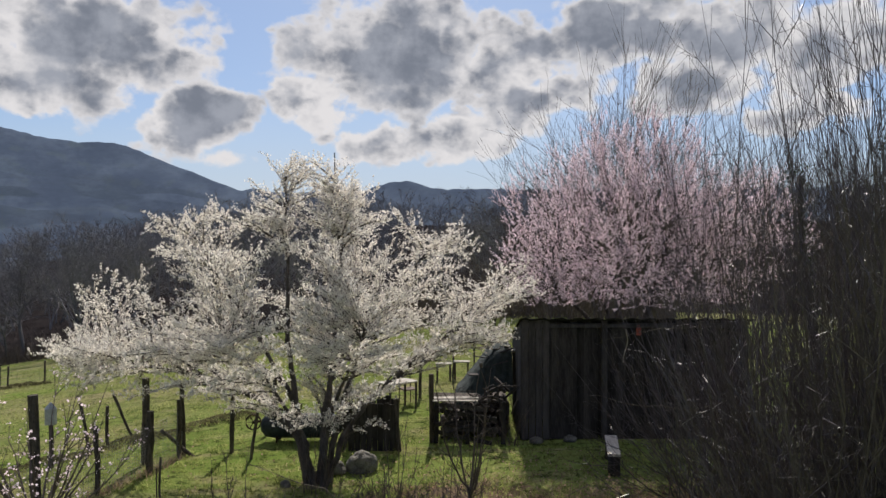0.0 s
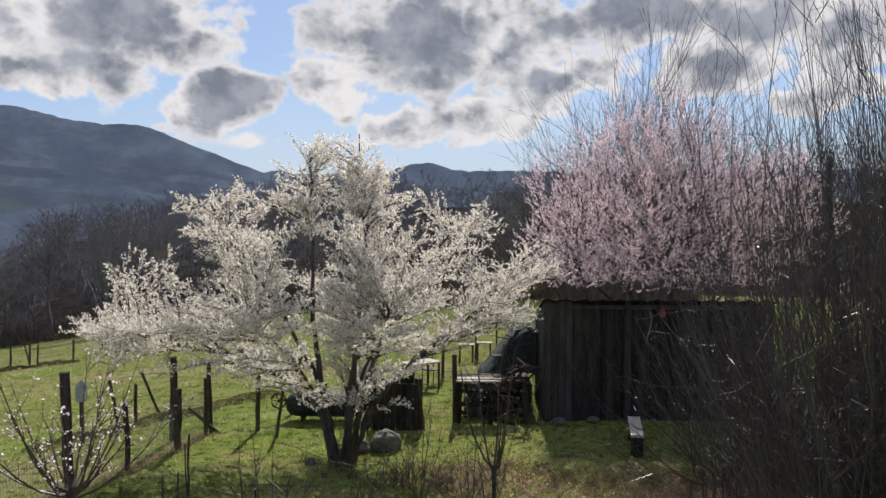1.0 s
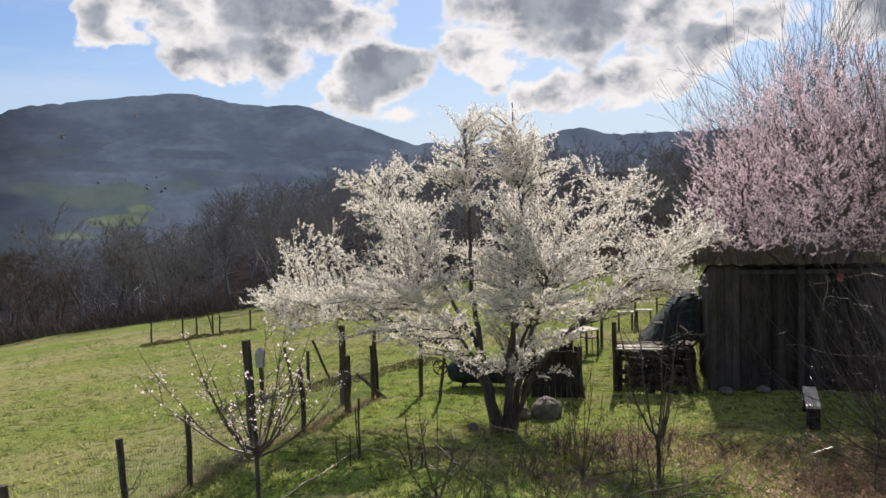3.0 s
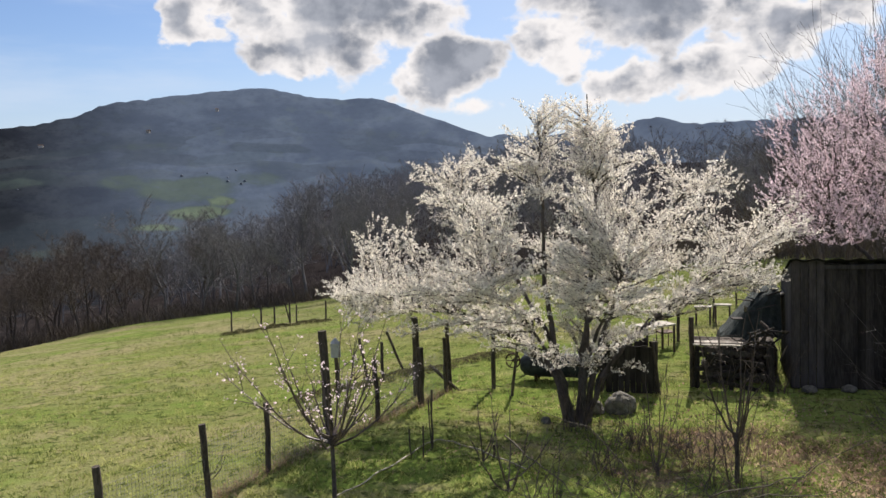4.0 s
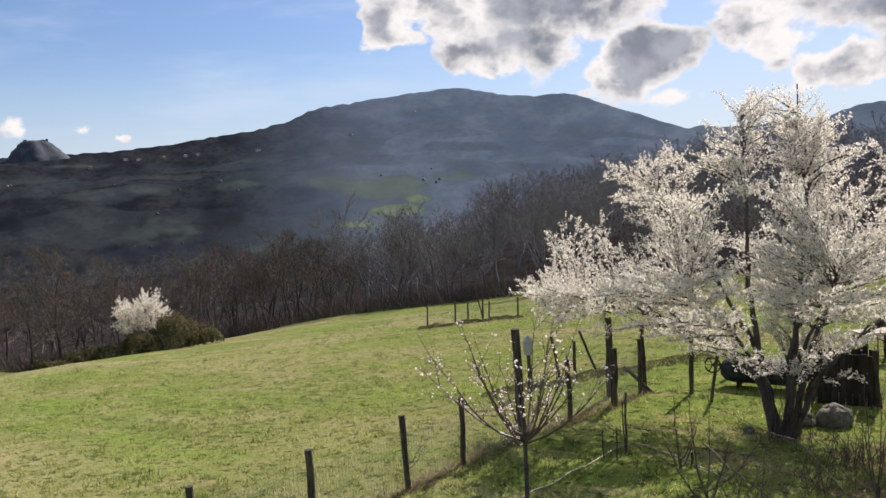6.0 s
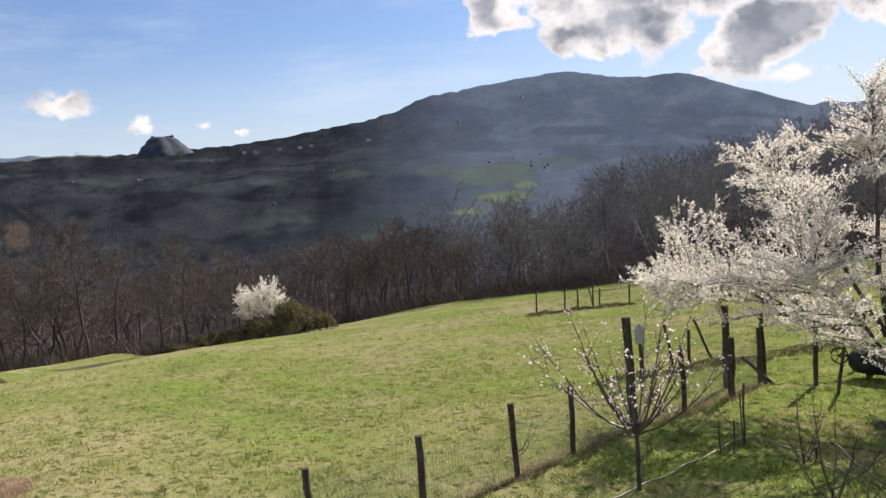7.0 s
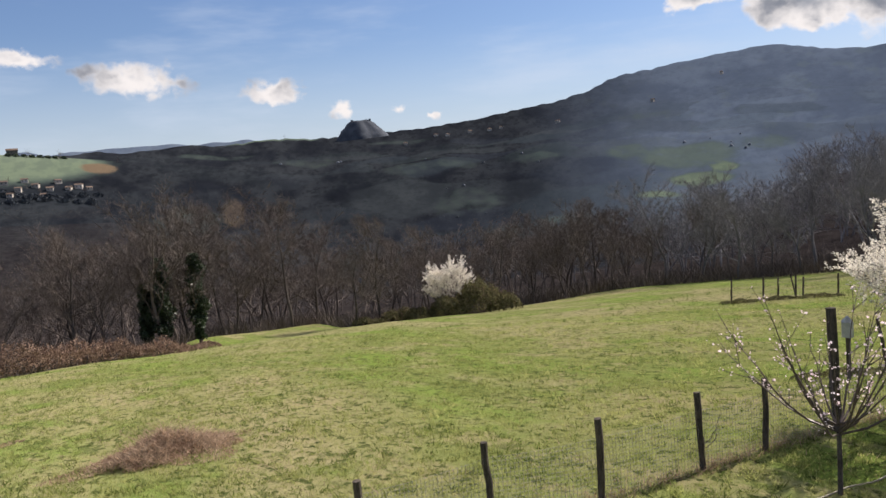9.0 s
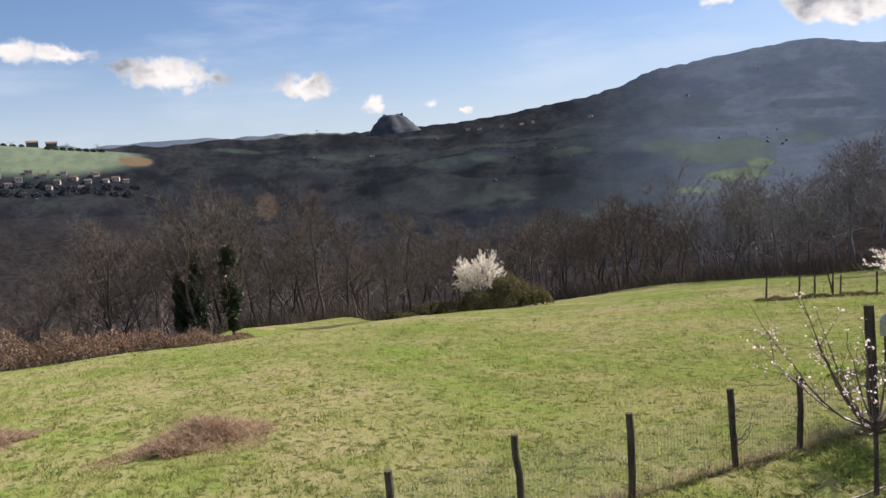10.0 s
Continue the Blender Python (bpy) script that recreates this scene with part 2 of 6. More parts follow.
    colour = n.mix(n.ramp(n.math("ADD", land[2], n.math("MULTIPLY", n.math("SUBTRACT", n.noise(at, 2.2, 6.0, 0.7), 0.5), 1.4)), 0.45, 0.75), colour, earth)
    p = n.add("BsdfDiffuse", colour, Roughness=0.6)
    b = n.add("Bump", Strength=0.8, Distance=0.07)
    n.link(n.math("ADD", tuft, n.math("MULTIPLY", blade, 0.4)), b.inputs["Height"])
    n.link(b.outputs[0], p.inputs["Normal"])
    finish(n, p.outputs[0])
    return m


M_GROUND = ground_material()
M_BARK = surface("dark_bark", (0.048, 0.040, 0.036), (0.125, 0.108, 0.098), 9.0, bump=0.6, stretch=(1, 1, 0.35))
M_TWIG = surface("twig_bark", (0.05, 0.035, 0.03), (0.12, 0.085, 0.07), 14.0, rough=0.55, bump=0.0)
M_PALETWIG = surface("pale_twig_bark", (0.075, 0.06, 0.048), (0.15, 0.125, 0.10), 14.0, rough=0.75, bump=0.0)
M_REDTWIG = surface("reddish_shoot_bark", (0.044, 0.034, 0.037), (0.120, 0.094, 0.098), 10.0, rough=0.36, bump=0.0)
M_WHITE = surface("white_blossom", (0.72, 0.67, 0.59), (0.89, 0.85, 0.79), 5.0, bump=0.0, glow=0.5, vary=0.12)
M_PINK = surface("pink_blossom", (0.78, 0.61, 0.67), (0.90, 0.77, 0.82), 4.0, bump=0.0, glow=0.55, vary=0.15)
M_FARTWIG = surface("grey_brown_wood", (0.084, 0.069, 0.061), (0.150, 0.124, 0.110), 3.0, bump=0.0, vary=0.25)
# these two paler greys hold the glare over woods near the sun
M_GLARETWIG = surface("glare_paled_wood", (0.130, 0.126, 0.132), (0.225, 0.216, 0.222), 3.0, bump=0.0, vary=0.25)
M_GLARETRUNK = surface("glare_paled_bark", (0.080, 0.078, 0.082), (0.150, 0.146, 0.150), 3.0, bump=0.0, vary=0.2)
M_FARTRUNK = surface("dark_forest_bark", (0.045, 0.038, 0.034), (0.10, 0.085, 0.076), 3.0, bump=0.0, vary=0.25)
# far crowns: haze blue in the first colour, cloud shade in the second
M_WOODS = surface("haze_blue_crowns", (0.090, 0.108, 0.142), (0.120, 0.138, 0.172), 0.004, bump=0.0, vary=0.16)
M_SHADEWOODS = surface("shade_toned_crowns", (0.034, 0.042, 0.052), (0.056, 0.066, 0.078), 0.004, bump=0.0, vary=0.3)
M_POST = surface("weathered_post_wood", (0.034, 0.029, 0.026), (0.115, 0.096, 0.080), 12.0, bump=0.6, stretch=(1, 1, 0.2))
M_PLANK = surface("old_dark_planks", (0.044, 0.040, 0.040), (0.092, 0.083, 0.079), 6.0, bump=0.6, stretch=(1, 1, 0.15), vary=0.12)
M_BOARD = surface("dark_boards", (0.022, 0.020, 0.019), (0.060, 0.053, 0.048), 6.0, bump=0.6, stretch=(1, 1, 0.15), vary=0.3)
M_OLDROOF = surface("dark_roofing", (0.014, 0.014, 0.012), (0.034, 0.032, 0.026), 3.0, rough=0.95, bump=0.5)
M_GREYWOOD = surface("sun_bleached_wood", (0.22, 0.20, 0.17), (0.46, 0.43, 0.38), 9.0, bump=0.4, stretch=(1, 0.2, 1))
M_METAL = surface("rusty_iron", (0.030, 0.020, 0.016), (0.085, 0.05, 0.034), 10.0, rough=0.7, metal=0.5, bump=0.4)
M_WIRE = surface("dull_grey_wire", (0.14, 0.14, 0.13), (0.26, 0.26, 0.24), 30.0, rough=0.8, metal=0.0, bump=0.0)
# blue-grey iron, with the blossom tree's shade darkened into it
M_TANK = surface("dull_blue_grey_iron", (0.018, 0.021, 0.025), (0.046, 0.052, 0.058), 9.0, rough=0.6, bump=0.3)
M_TARP = surface("dark_green_tarpaulin", (0.020, 0.026, 0.025), (0.050, 0.060, 0.056), 5.0, rough=0.85, bump=0.7)
M_STONE = surface("grey_field_stone", (0.085, 0.080, 0.070), (0.20, 0.19, 0.165), 7.0, bump=0.7)
M_GRASS = surface("grass_blades", (0.21, 0.25, 0.065), (0.38, 0.38, 0.15), 0.6, bump=0.0, glow=0.6, vary=0.3)
M_DARKGRASS = surface("dark_grass_blades", (0.08, 0.115, 0.024), (0.15, 0.185, 0.045), 0.6, bump=0.0, glow=0.35, vary=0.3)
M_DRY = surface("dry_stalks", (0.26, 0.17, 0.12), (0.46, 0.35, 0.25), 1.2, bump=0.0, glow=0.45, vary=0.35)
M_BRAMBLE = surface("brown_bramble", (0.15, 0.096, 0.074), (0.30, 0.21, 0.155), 1.5, bump=0.0, glow=0.15, vary=0.35)
M_IVY = surface("ivy_leaves", (0.010, 0.020, 0.008), (0.030, 0.052, 0.018), 3.0, rough=0.45, bump=0.0, glow=0.2, vary=0.4)
M_HEDGE = surface("olive_bush_leaves", (0.085, 0.082, 0.040), (0.185, 0.168, 0.084), 2.0, bump=0.0, glow=0.3, vary=0.4)
# bluish like the hillside, whose colour carries the haze
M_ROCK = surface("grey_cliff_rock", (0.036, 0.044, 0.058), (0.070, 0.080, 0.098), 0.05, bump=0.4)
M_WALL = surface("pale_render_wall", (0.32, 0.29, 0.25), (0.52, 0.48, 0.43), 0.5, bump=0.2, vary=0.25)
# farm walls, darkened in colour because the sun stands behind them
M_BACKLITWALL = surface("backlit_farm_wall", (0.07, 0.065, 0.06), (0.14, 0.13, 0.12), 0.5, bump=0.2)
# clay tiles with the grey of their shaded side put into the colour
M_ROOF = surface("clay_tile_roof", (0.095, 0.070, 0.058), (0.17, 0.125, 0.10), 0.6, bump=0.3, vary=0.25)
M_GLASS = surface("dark_window_pane", (0.015, 0.017, 0.02), (0.03, 0.034, 0.04), 2.0, rough=0.15, bump=0.0)
# bench plank, its colour lifted to stand for reflected sun
M_SUNPLANK = surface("sunlit_plank", (0.40, 0.36, 0.30), (0.66, 0.61, 0.53), 7.0, bump=0.4, stretch=(1, 0.2, 1))
M_HOSE = surface("pale_hose", (0.16, 0.145, 0.11), (0.28, 0.25, 0.19), 6.0, rough=0.5, bump=0.1)
M_RED = surface("faded_red_paint", (0.20, 0.03, 0.02), (0.36, 0.08, 0.05), 8.0, rough=0.5, bump=0.2)
M_BOX = surface("grey_plastic", (0.22, 0.24, 0.26), (0.36, 0.38, 0.40), 8.0, rough=0.5, bump=0.1)


# ---- mesh builders ----
class Geo:
    """Collects tubes, boxes and loose faces into one mesh."""

    def __init__(self):
        self.v, self.q, self.t, self.count = [], [], [], 0

    def put(self, v, quads=(), tris=()):
        v = np.asarray(v, float).reshape(-1, 3)
        if len(quads):
            self.q.append(np.asarray(quads, int) + self.count)
        if len(tris):
            self.t.append(np.asarray(tris, int) + self.count)
        self.v.append(v)
        self.count += len(v)

    def tube(self, pts, radii, k=4, close=False):
        pts = np.asarray(pts, float)
        radii = np.broadcast_to(np.asarray(radii, float), (len(pts),))
        t = np.gradient(pts, axis=0)
        t /= np.linalg.norm(t, axis=1)[:, None] + 1e-9
        ref = np.array((0.0, 0, 1)) if abs(t[:, 2].mean()) < 0.8 else np.array((1.0, 0, 0))
        u = np.cross(t, ref)
        u /= np.linalg.norm(u, axis=1)[:, None] + 1e-9
        w = np.cross(t, u)
        a = np.arange(k) * 2 * math.pi / k
        ring = (u[:, None, :] * np.cos(a)[None, :, None] + w[:, None, :] * np.sin(a)[None, :, None]) * radii[:, None, None]
        v = pts[:, None, :] + ring
        i, j = np.meshgrid(np.arange(len(pts) - 1), np.arange(k), indexing="ij")
        j2 = (j + 1) % k
        quads = np.stack([i * k + j, i * k + j2, (i + 1) * k + j2, (i + 1) * k + j], -1).reshape(-1, 4)
        tris = []
        v = v.reshape(-1, 3)
        if close:
            n = len(v)
            v = np.concatenate([v, pts[:1], pts[-1:]])
            last = (len(pts) - 1) * k
            tris = [(n, (s + 1) % k, s) for s in range(k)] + [(n + 1, last + s, last + (s + 1) % k) for s in range(k)]
        self.put(v, quads, tris)

    def box(self, size, m=None, bevel=0.0, wobble=0.0, rnd=None):
        """A box with chamfered long edges, base at z = 0 of m."""
        sx, sy, sz = (s / 2 for s in size)
        b = bevel or min(sx, sy) * 0.15
        ring = [(-sx + b, -sy), (sx - b, -sy), (sx, -sy + b), (sx, sy - b), (sx - b, sy), (-sx + b, sy), (-sx, sy - b), (-sx, -sy + b)]
        v = []
        for z, s in ((0, 1.0), (size[2], 1.0)):
            for x, y in ring:
                j = rnd.uniform(-wobble, wobble) if rnd else 0.0
                v.append((x * s + j, y * s + j, z))
        v = np.array(v)
        if m is not None:
            r = np.array(m.to_3x3())
            v = v @ r.T + np.array(m.translation)
        quads = [(i, (i + 1) % 8, 8 + (i + 1) % 8, 8 + i) for i in range(8)]
        quads += [(7, 6, 1, 0), (6, 5, 2, 1), (5, 4, 3, 2), (8, 9, 14, 15), (9, 10, 13, 14), (10, 11, 12, 13)]
        self.put(v, quads)

    def leaves(self, at, size, rng, up=0.0):
        """Small folded quads, turned at random, one for each place."""
        n = len(at)
        size = np.broadcast_to(np.asarray(size, float), (n,))[:, None]
        a = rng.normal(size=(n, 3))
        a[:, 2] += up
        a /= np.linalg.norm(a, axis=1)[:, None]
        b = np.cross(a, rng.normal(size=(n, 3)))
        b /= np.linalg.norm(b, axis=1)[:, None] + 1e-9
        c = np.cross(a, b)
        fold = c * size * 0.35
        v = np.stack([at - a * size, at + b * size * 0.8 + fold, at + a * size, at - b * size * 0.8 + fold], 1).reshape(-1, 3)
        i = np.arange(n)[:, None] * 4
        tris = np.concatenate([i + np.array([0, 1, 2]), i + np.array([0, 2, 3])])
        self.put(v, tris=tris)

    def blades(self, at, height, width, rng, lean=0.5):
        """Grass blades: one thin triangle each."""
        n = len(at)
        height = np.broadcast_to(np.asarray(height, float), (n,))[:, None]
        a = rng.uniform(0, 2 * math.pi, n)
        side = np.stack([np.cos(a), np.sin(a), np.zeros(n)], 1) * width
        tip = rng.normal(size=(n, 3)) * lean
        tip[:, 2] = 1
        v = np.stack([at - side, at + side, at + tip * height], 1).reshape(-1, 3)
        self.put(v, tris=np.arange(n)[:, None] * 3 + np.array([0, 1, 2]))

    def mesh(self, name, mat, smooth=False):
        v = np.concatenate(self.v) if self.v else np.zeros((0, 3))
        q = np.concatenate(self.q) if self.q else np.zeros((0, 4), int)
        t = np.concatenate(self.t) if self.t else np.zeros((0, 3), int)
        me = bpy.data.meshes.new(name)
        me.vertices.add(len(v))
        me.vertices.foreach_set("co", v.astype(np.float32).ravel())
        me.loops.add(len(q) * 4 + len(t) * 3)
        me.loops.foreach_set("vertex_index", np.concatenate([q.ravel(), t.ravel()]).astype(np.int32))
        me.polygons.add(len(q) + len(t))
        start = np.concatenate([np.arange(len(q)) * 4, len(q) * 4 + np.arange(len(t)) * 3]).astype(np.int32)
        me.polygons.foreach_set("loop_start", start)
        me.polygons.foreach_set("use_smooth", np.full(len(q) + len(t), smooth))
        me.update(calc_edges=True)
        me.validate()
        me.materials.append(mat)
        return me


def part(name, geo, mat, parent, label="", smooth=False):
    ob = new(name, geo.mesh(name, mat, smooth))
    ob.parent = parent
    if label:
        ob["label"] = label
    return ob


def thing(name, at, label, category, group="", kind="", turn=0.0):
    """An empty at a thing's base, to hold its parts."""
    ob = new(name)
    ob.empty_display_size = 0.2
    ob.matrix_world = pose(*at, 0, 0, turn)
    return tagged(ob, label, category, group, kind)


def solo(name, geo, mat, label, category="", group="", kind="", at=(0, 0, 0), smooth=False):
    ob = new(name, geo.mesh(name, mat, smooth))
    ob.location = at
    return tagged(ob, label, category, group, kind)


# ---- the land ----
BEARINGS = [-180, -60, -30, -4, 10, 28, 35, 42, 50, 57, 62, 75, 85, 110, 180]
DIP = [6, 6, 5.9, 6.0, 6.8, 8.15, 8.5, 9.0, 9.8, 10.05, 10.35, 10.5, 10.45, 10.4, 6]       # meadow's far edge, degrees below the eye
EDGE = [50, 50, 46, 50, 60, 80, 84, 86, 82, 78, 74, 66, 60, 55, 50]                      # its distance
FLAT = [20, 20, 20, 20, 19, 14, 12.5, 11.5, 11, 11, 11, 11, 11, 11, 20]                  # where the garden stops being level
BEND = [1.1, 1.1, 1.1, 1.1, 1.1, 1.1, 1.1, 1.15, 1.2, 1.3, 1.35, 1.35, 1.35, 1.35, 1.1]
WOOD_NEAR = [0, 0, 0, 0, -1, -11, -14, -16, -18, -20, -21, -22, -23, -20, 0]              # height at 150 m
SPUR = [5, 8, 9, 8, 8, -4, -28, -30, -33, -36, -37, -38, -40, -36, 5]                    # at 260 m
VALLEY = [0, 0, 3, 2, -12, -45, -55, -58, -58, -56, -48, -6, -2, -10, 0]                 # at 450 m
BASIN = [0, 0, 0, 0, -10, -25, -32, -38, -42, -45, -45, -45, -40, -30, 0]                # at 700 m
FOOT = [20, 20, 25, 22, 25, 42, 42, 36, 30, 26, 24, 60, 82, 60, 20]                      # at 1150 m
CREST = [(-180, 2.0), (-60, 2.5), (-20, 3.0), (-4, 3.3), (0.6, 3.3), (2.5, 3.9), (4.1, 3.7), (5.7, 3.1), (9, 2.6), (12.5, 2.7),
         (14.9, 3.3), (16.6, 4.0), (19.1, 5.0), (22, 6.05), (25.9, 6.15), (29, 6.85), (31, 6.95), (33.8, 6.7), (37, 6.32),
         (39.2, 6.1), (40.5, 5.75), (41.9, 5.15), (44.3, 4.6), (47.8, 4.2), (50, 3.85), (53.7, 3.5), (61, 3.3), (64, 3.5), (67.5, 3.25), (69.4, 3.4),
         (71.6, 3.25), (73.5, 3.1), (75.2, 3.3), (77, 3.2), (83, 3.2), (120, 2.5), (180, 2.0)]                        # skyline, degrees above the eye, at 2200 m
EYE = 4.7
RINGS = np.array([150.0, 260, 450, 700, 1150, 2200, 3000, 4200, 4800])


def smooth_step(x):
    x = np.clip(x, 0, 1)
    return x * x * (3 - 2 * x)


def ripple(x, y, seed=0.0):
    """Cheap smooth unevenness, about -1 to 1."""
    return (np.sin(x * 1.0 + 1.3 * np.sin(y * 0.7 + seed)) * np.cos(y * 0.9 + 1.1 * np.sin(x * 0.6 + seed * 2)) * 0.6
            + 0.4 * np.sin(x * 2.3 + y * 1.7 + seed) * np.cos(y * 2.9 - x * 1.1))


def lower_meadow(az):
    """How far the grass runs on below the brow before the wood begins, in metres."""
    return 14 * smooth_step((az - 59.5) / 3) * smooth_step((73 - az) / 3)


def land_height(x, y):
    x, y = np.asarray(x, float), np.asarray(y, float)
    r, az = np.hypot(x, y), np.degrees(np.arctan2(-x, y))
    along = lambda row: np.interp(az, BEARINGS, row)
    far, start, bend = along(EDGE), along(FLAT), along(BEND)
    z_far = EYE - far * np.tan(np.radians(along(DIP)))
    s = np.clip((r - start) / (far - start), 0, 1)
    z = z_far * s ** bend
    crest = np.interp(az, *zip(*CREST))
    z_crest = EYE + 2200 * np.tan(np.radians(crest))
    z_last = EYE + 4200 * np.tan(np.radians(3.05 + 0.25 * ripple(az * 0.8, az * 0.37, 3) + 0.35 * smooth_step((az - 62) / 4)))
    heights = [z_far, along(WOOD_NEAR), along(SPUR), along(VALLEY), along(BASIN), along(FOOT), z_crest, z_crest * 0.75, z_last, z_last * 0.9]
    inner = far
    for k, ring in enumerate(RINGS):
        u = np.clip((r - inner) / (ring - inner), 0, 1)
        shape = u if k in (0, 5) else smooth_step(u)
        z = np.where(r > inner, heights[k] + (heights[k + 1] - heights[k]) * shape, z)
        inner = np.full_like(r, ring)
    z = z + 0.05 * ripple(x * 0.5, y * 0.5) * smooth_step((r - 9) / 12) + 0.25 * ripple(x * 0.11, y * 0.13, 1) * smooth_step((r - 25) / 40)
    z = z + 0.8 * lower_meadow(az) / 14 * smooth_step((r - far) / 10) * smooth_step((135 - r) / 35)
    brow = smooth_step((r - 1850) / 330) * smooth_step((2700 - r) / 400)
    z = z + brow * (3.5 * ripple(az * 1.9, az * 0.7) + 2.0 * ripple(az * 7.0, az * 3.0, 2))
    gully = ripple(az * 0.31 + r * 0.0013, r * 0.0037 + az * 0.11, 4) + 0.25 * ripple(az * 1.1 + r * 0.004, r * 0.009, 5)
    z = z + 8 * gully * (1 - smooth_step((az - 64) / 8)) * smooth_step((r - 500) / 500) * smooth_step((2150 - r) / 500)
    return z


def on_land(r, az):
    x, y = -r * math.sin(radians(az)), r * math.cos(radians(az))
    return x, y, float(land_height(x, y))


# fields on the far slopes: bearing, distance, half-widths, colour row (1 pasture, 2 bare earth)
FAR_FIELDS = [  # the last number: colour strength, painting cloud shade (low) or sun (1)
    (34.6, 835, 1.9, 26, 1, 1.1), (33.0, 880, 0.8, 16, 1, 1.2), (37.4, 770, 1.5, 16, 1, 0.95), (35.4, 945, 3.2, 62, 1, 0.74), (39.4, 985, 1.5, 40, 1, 0.68), (30.5, 980, 1.6, 40, 1, 0.66),
    (55.0, 1035, 1.6, 40, 1, 0.50), (51.6, 1050, 1.7, 34, 1, 0.48), (54.2, 1110, 2.6, 18, 1, 0.46), (50.8, 850, 2.5, 52, 1, 0.50), (45.5, 1010, 1.6, 28, 1, 0.55), (44.0, 690, 2.0, 26, 1, 0.55),
    (62, 1300, 2.0, 70, 1, 0.52), (82, 1070, 6.0, 85, 1, 1.3), (75.4, 1045, 1.0, 26, 2, 0.9), (68, 1500, 2.4, 110, 1, 0.52), (55.2, 1660, 2.2, 60, 1, 0.52), (70, 850, 2.4, 40, 1, 0.55),
    (67.1, 880, 0.9, 60, 2, 0.55), (78.5, 885, 3.5, 22, 2, 0.38), (80, 420, 4, 50, 1, 0.22), (70, 420, 1.2, 20, 2, 0.6), (64, 2150, 3.5, 60, 1, 0.8), (38, 1350, 1.8, 40, 1, 0.52)]


def make_ground():
    az = np.concatenate([np.arange(-180, -36, 4.0), np.arange(-36, 96, 0.42), np.arange(96, 180, 4.0)])
    r = np.concatenate([[0.6], np.geomspace(2.0, 300, 104), np.geomspace(310, 1300, 105), np.geomspace(1330, 4800, 45)])
    A, R = np.meshgrid(np.radians(az), r, indexing="ij")
    X, Y = -R * np.sin(A), R * np.cos(A)
    Z = land_height(X, Y)
    n, k = A.shape
    i, j = np.meshgrid(np.arange(n), np.arange(k - 1), indexing="ij")
    i2 = (i + 1) % n
    quads = np.stack([i * k + j, i * k + j + 1, i2 * k + j + 1, i2 * k + j], -1).reshape(-1, 4)
    g = Geo()
    v = np.concatenate([np.stack([X, Y, Z], -1).reshape(-1, 3), [[0, 0, 0]]])
    fan = [(n * k, a * k, ((a + 1) % n) * k) for a in range(n)]
    g.put(v, quads, fan)
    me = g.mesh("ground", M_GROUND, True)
    deg = np.degrees(A)
    far = np.interp(deg, BEARINGS, EDGE)
    cover = np.zeros((n, k, 4))
    cover[..., 3] = 1
    # red above 0.78 weights the haze tint, which fades to the left
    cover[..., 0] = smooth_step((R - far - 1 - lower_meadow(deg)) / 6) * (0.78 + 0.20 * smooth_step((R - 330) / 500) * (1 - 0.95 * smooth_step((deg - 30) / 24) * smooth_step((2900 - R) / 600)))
    for a, d, wa, wd, row, sun_tone in FAR_FIELDS:
        inside = np.clip(2.2 - 1.4 * np.sqrt(((deg - a) / wa) ** 2 + ((R - d) / wd) ** 2), 0, 1)
        cover[..., row] = np.maximum(cover[..., row], sun_tone * inside * (R > 200))
    # trodden, leaf-strewn garden soil and the dry mounds in the meadow
    for x, y, w, d, s in ((4.4, 11.6, 2.8, 1.8, 0.95), (-1.0, 13.2, 2.2, 1.5, 0.5), (-16.6, 5.4, 1.9, 1.6, 0.7), (-7.6, 17.5, 2.0, 1.2, 0.5), (0.4, 14.2, 2.4, 1.5, 0.95), (-0.9, 12.6, 1.6, 1.1, 0.7), (4.6, 13.7, 1.5, 1.1, 0.8)):
        cover[..., 2] = np.maximum(cover[..., 2], s * np.exp(-((X - x) / w) ** 2 - ((Y - y) / d) ** 2))
    layer = me.color_attributes.new("cover", "FLOAT_COLOR", "POINT")
    data = np.zeros((len(me.vertices), 4), np.float32)
    data[: n * k] = cover.reshape(-1, 4)
    # the tended garden inside the fence is greener than the meadow
    data[: n * k, 3] = (smooth_step((X + 7.2 + 0.06 * (Y - 10)) / 1.2) * smooth_step((30 - R) / 8) + smooth_step((R - 520) / 150) * smooth_step((1620 - R) / 250) * (1 - 0.75 * smooth_step((deg - 52) / 14))).ravel()
    layer.data.foreach_set("color", data.ravel())
    tagged(new("ground", me), "sloping spring meadow running out to wooded hills", "meadow", kind="structure")


make_ground()


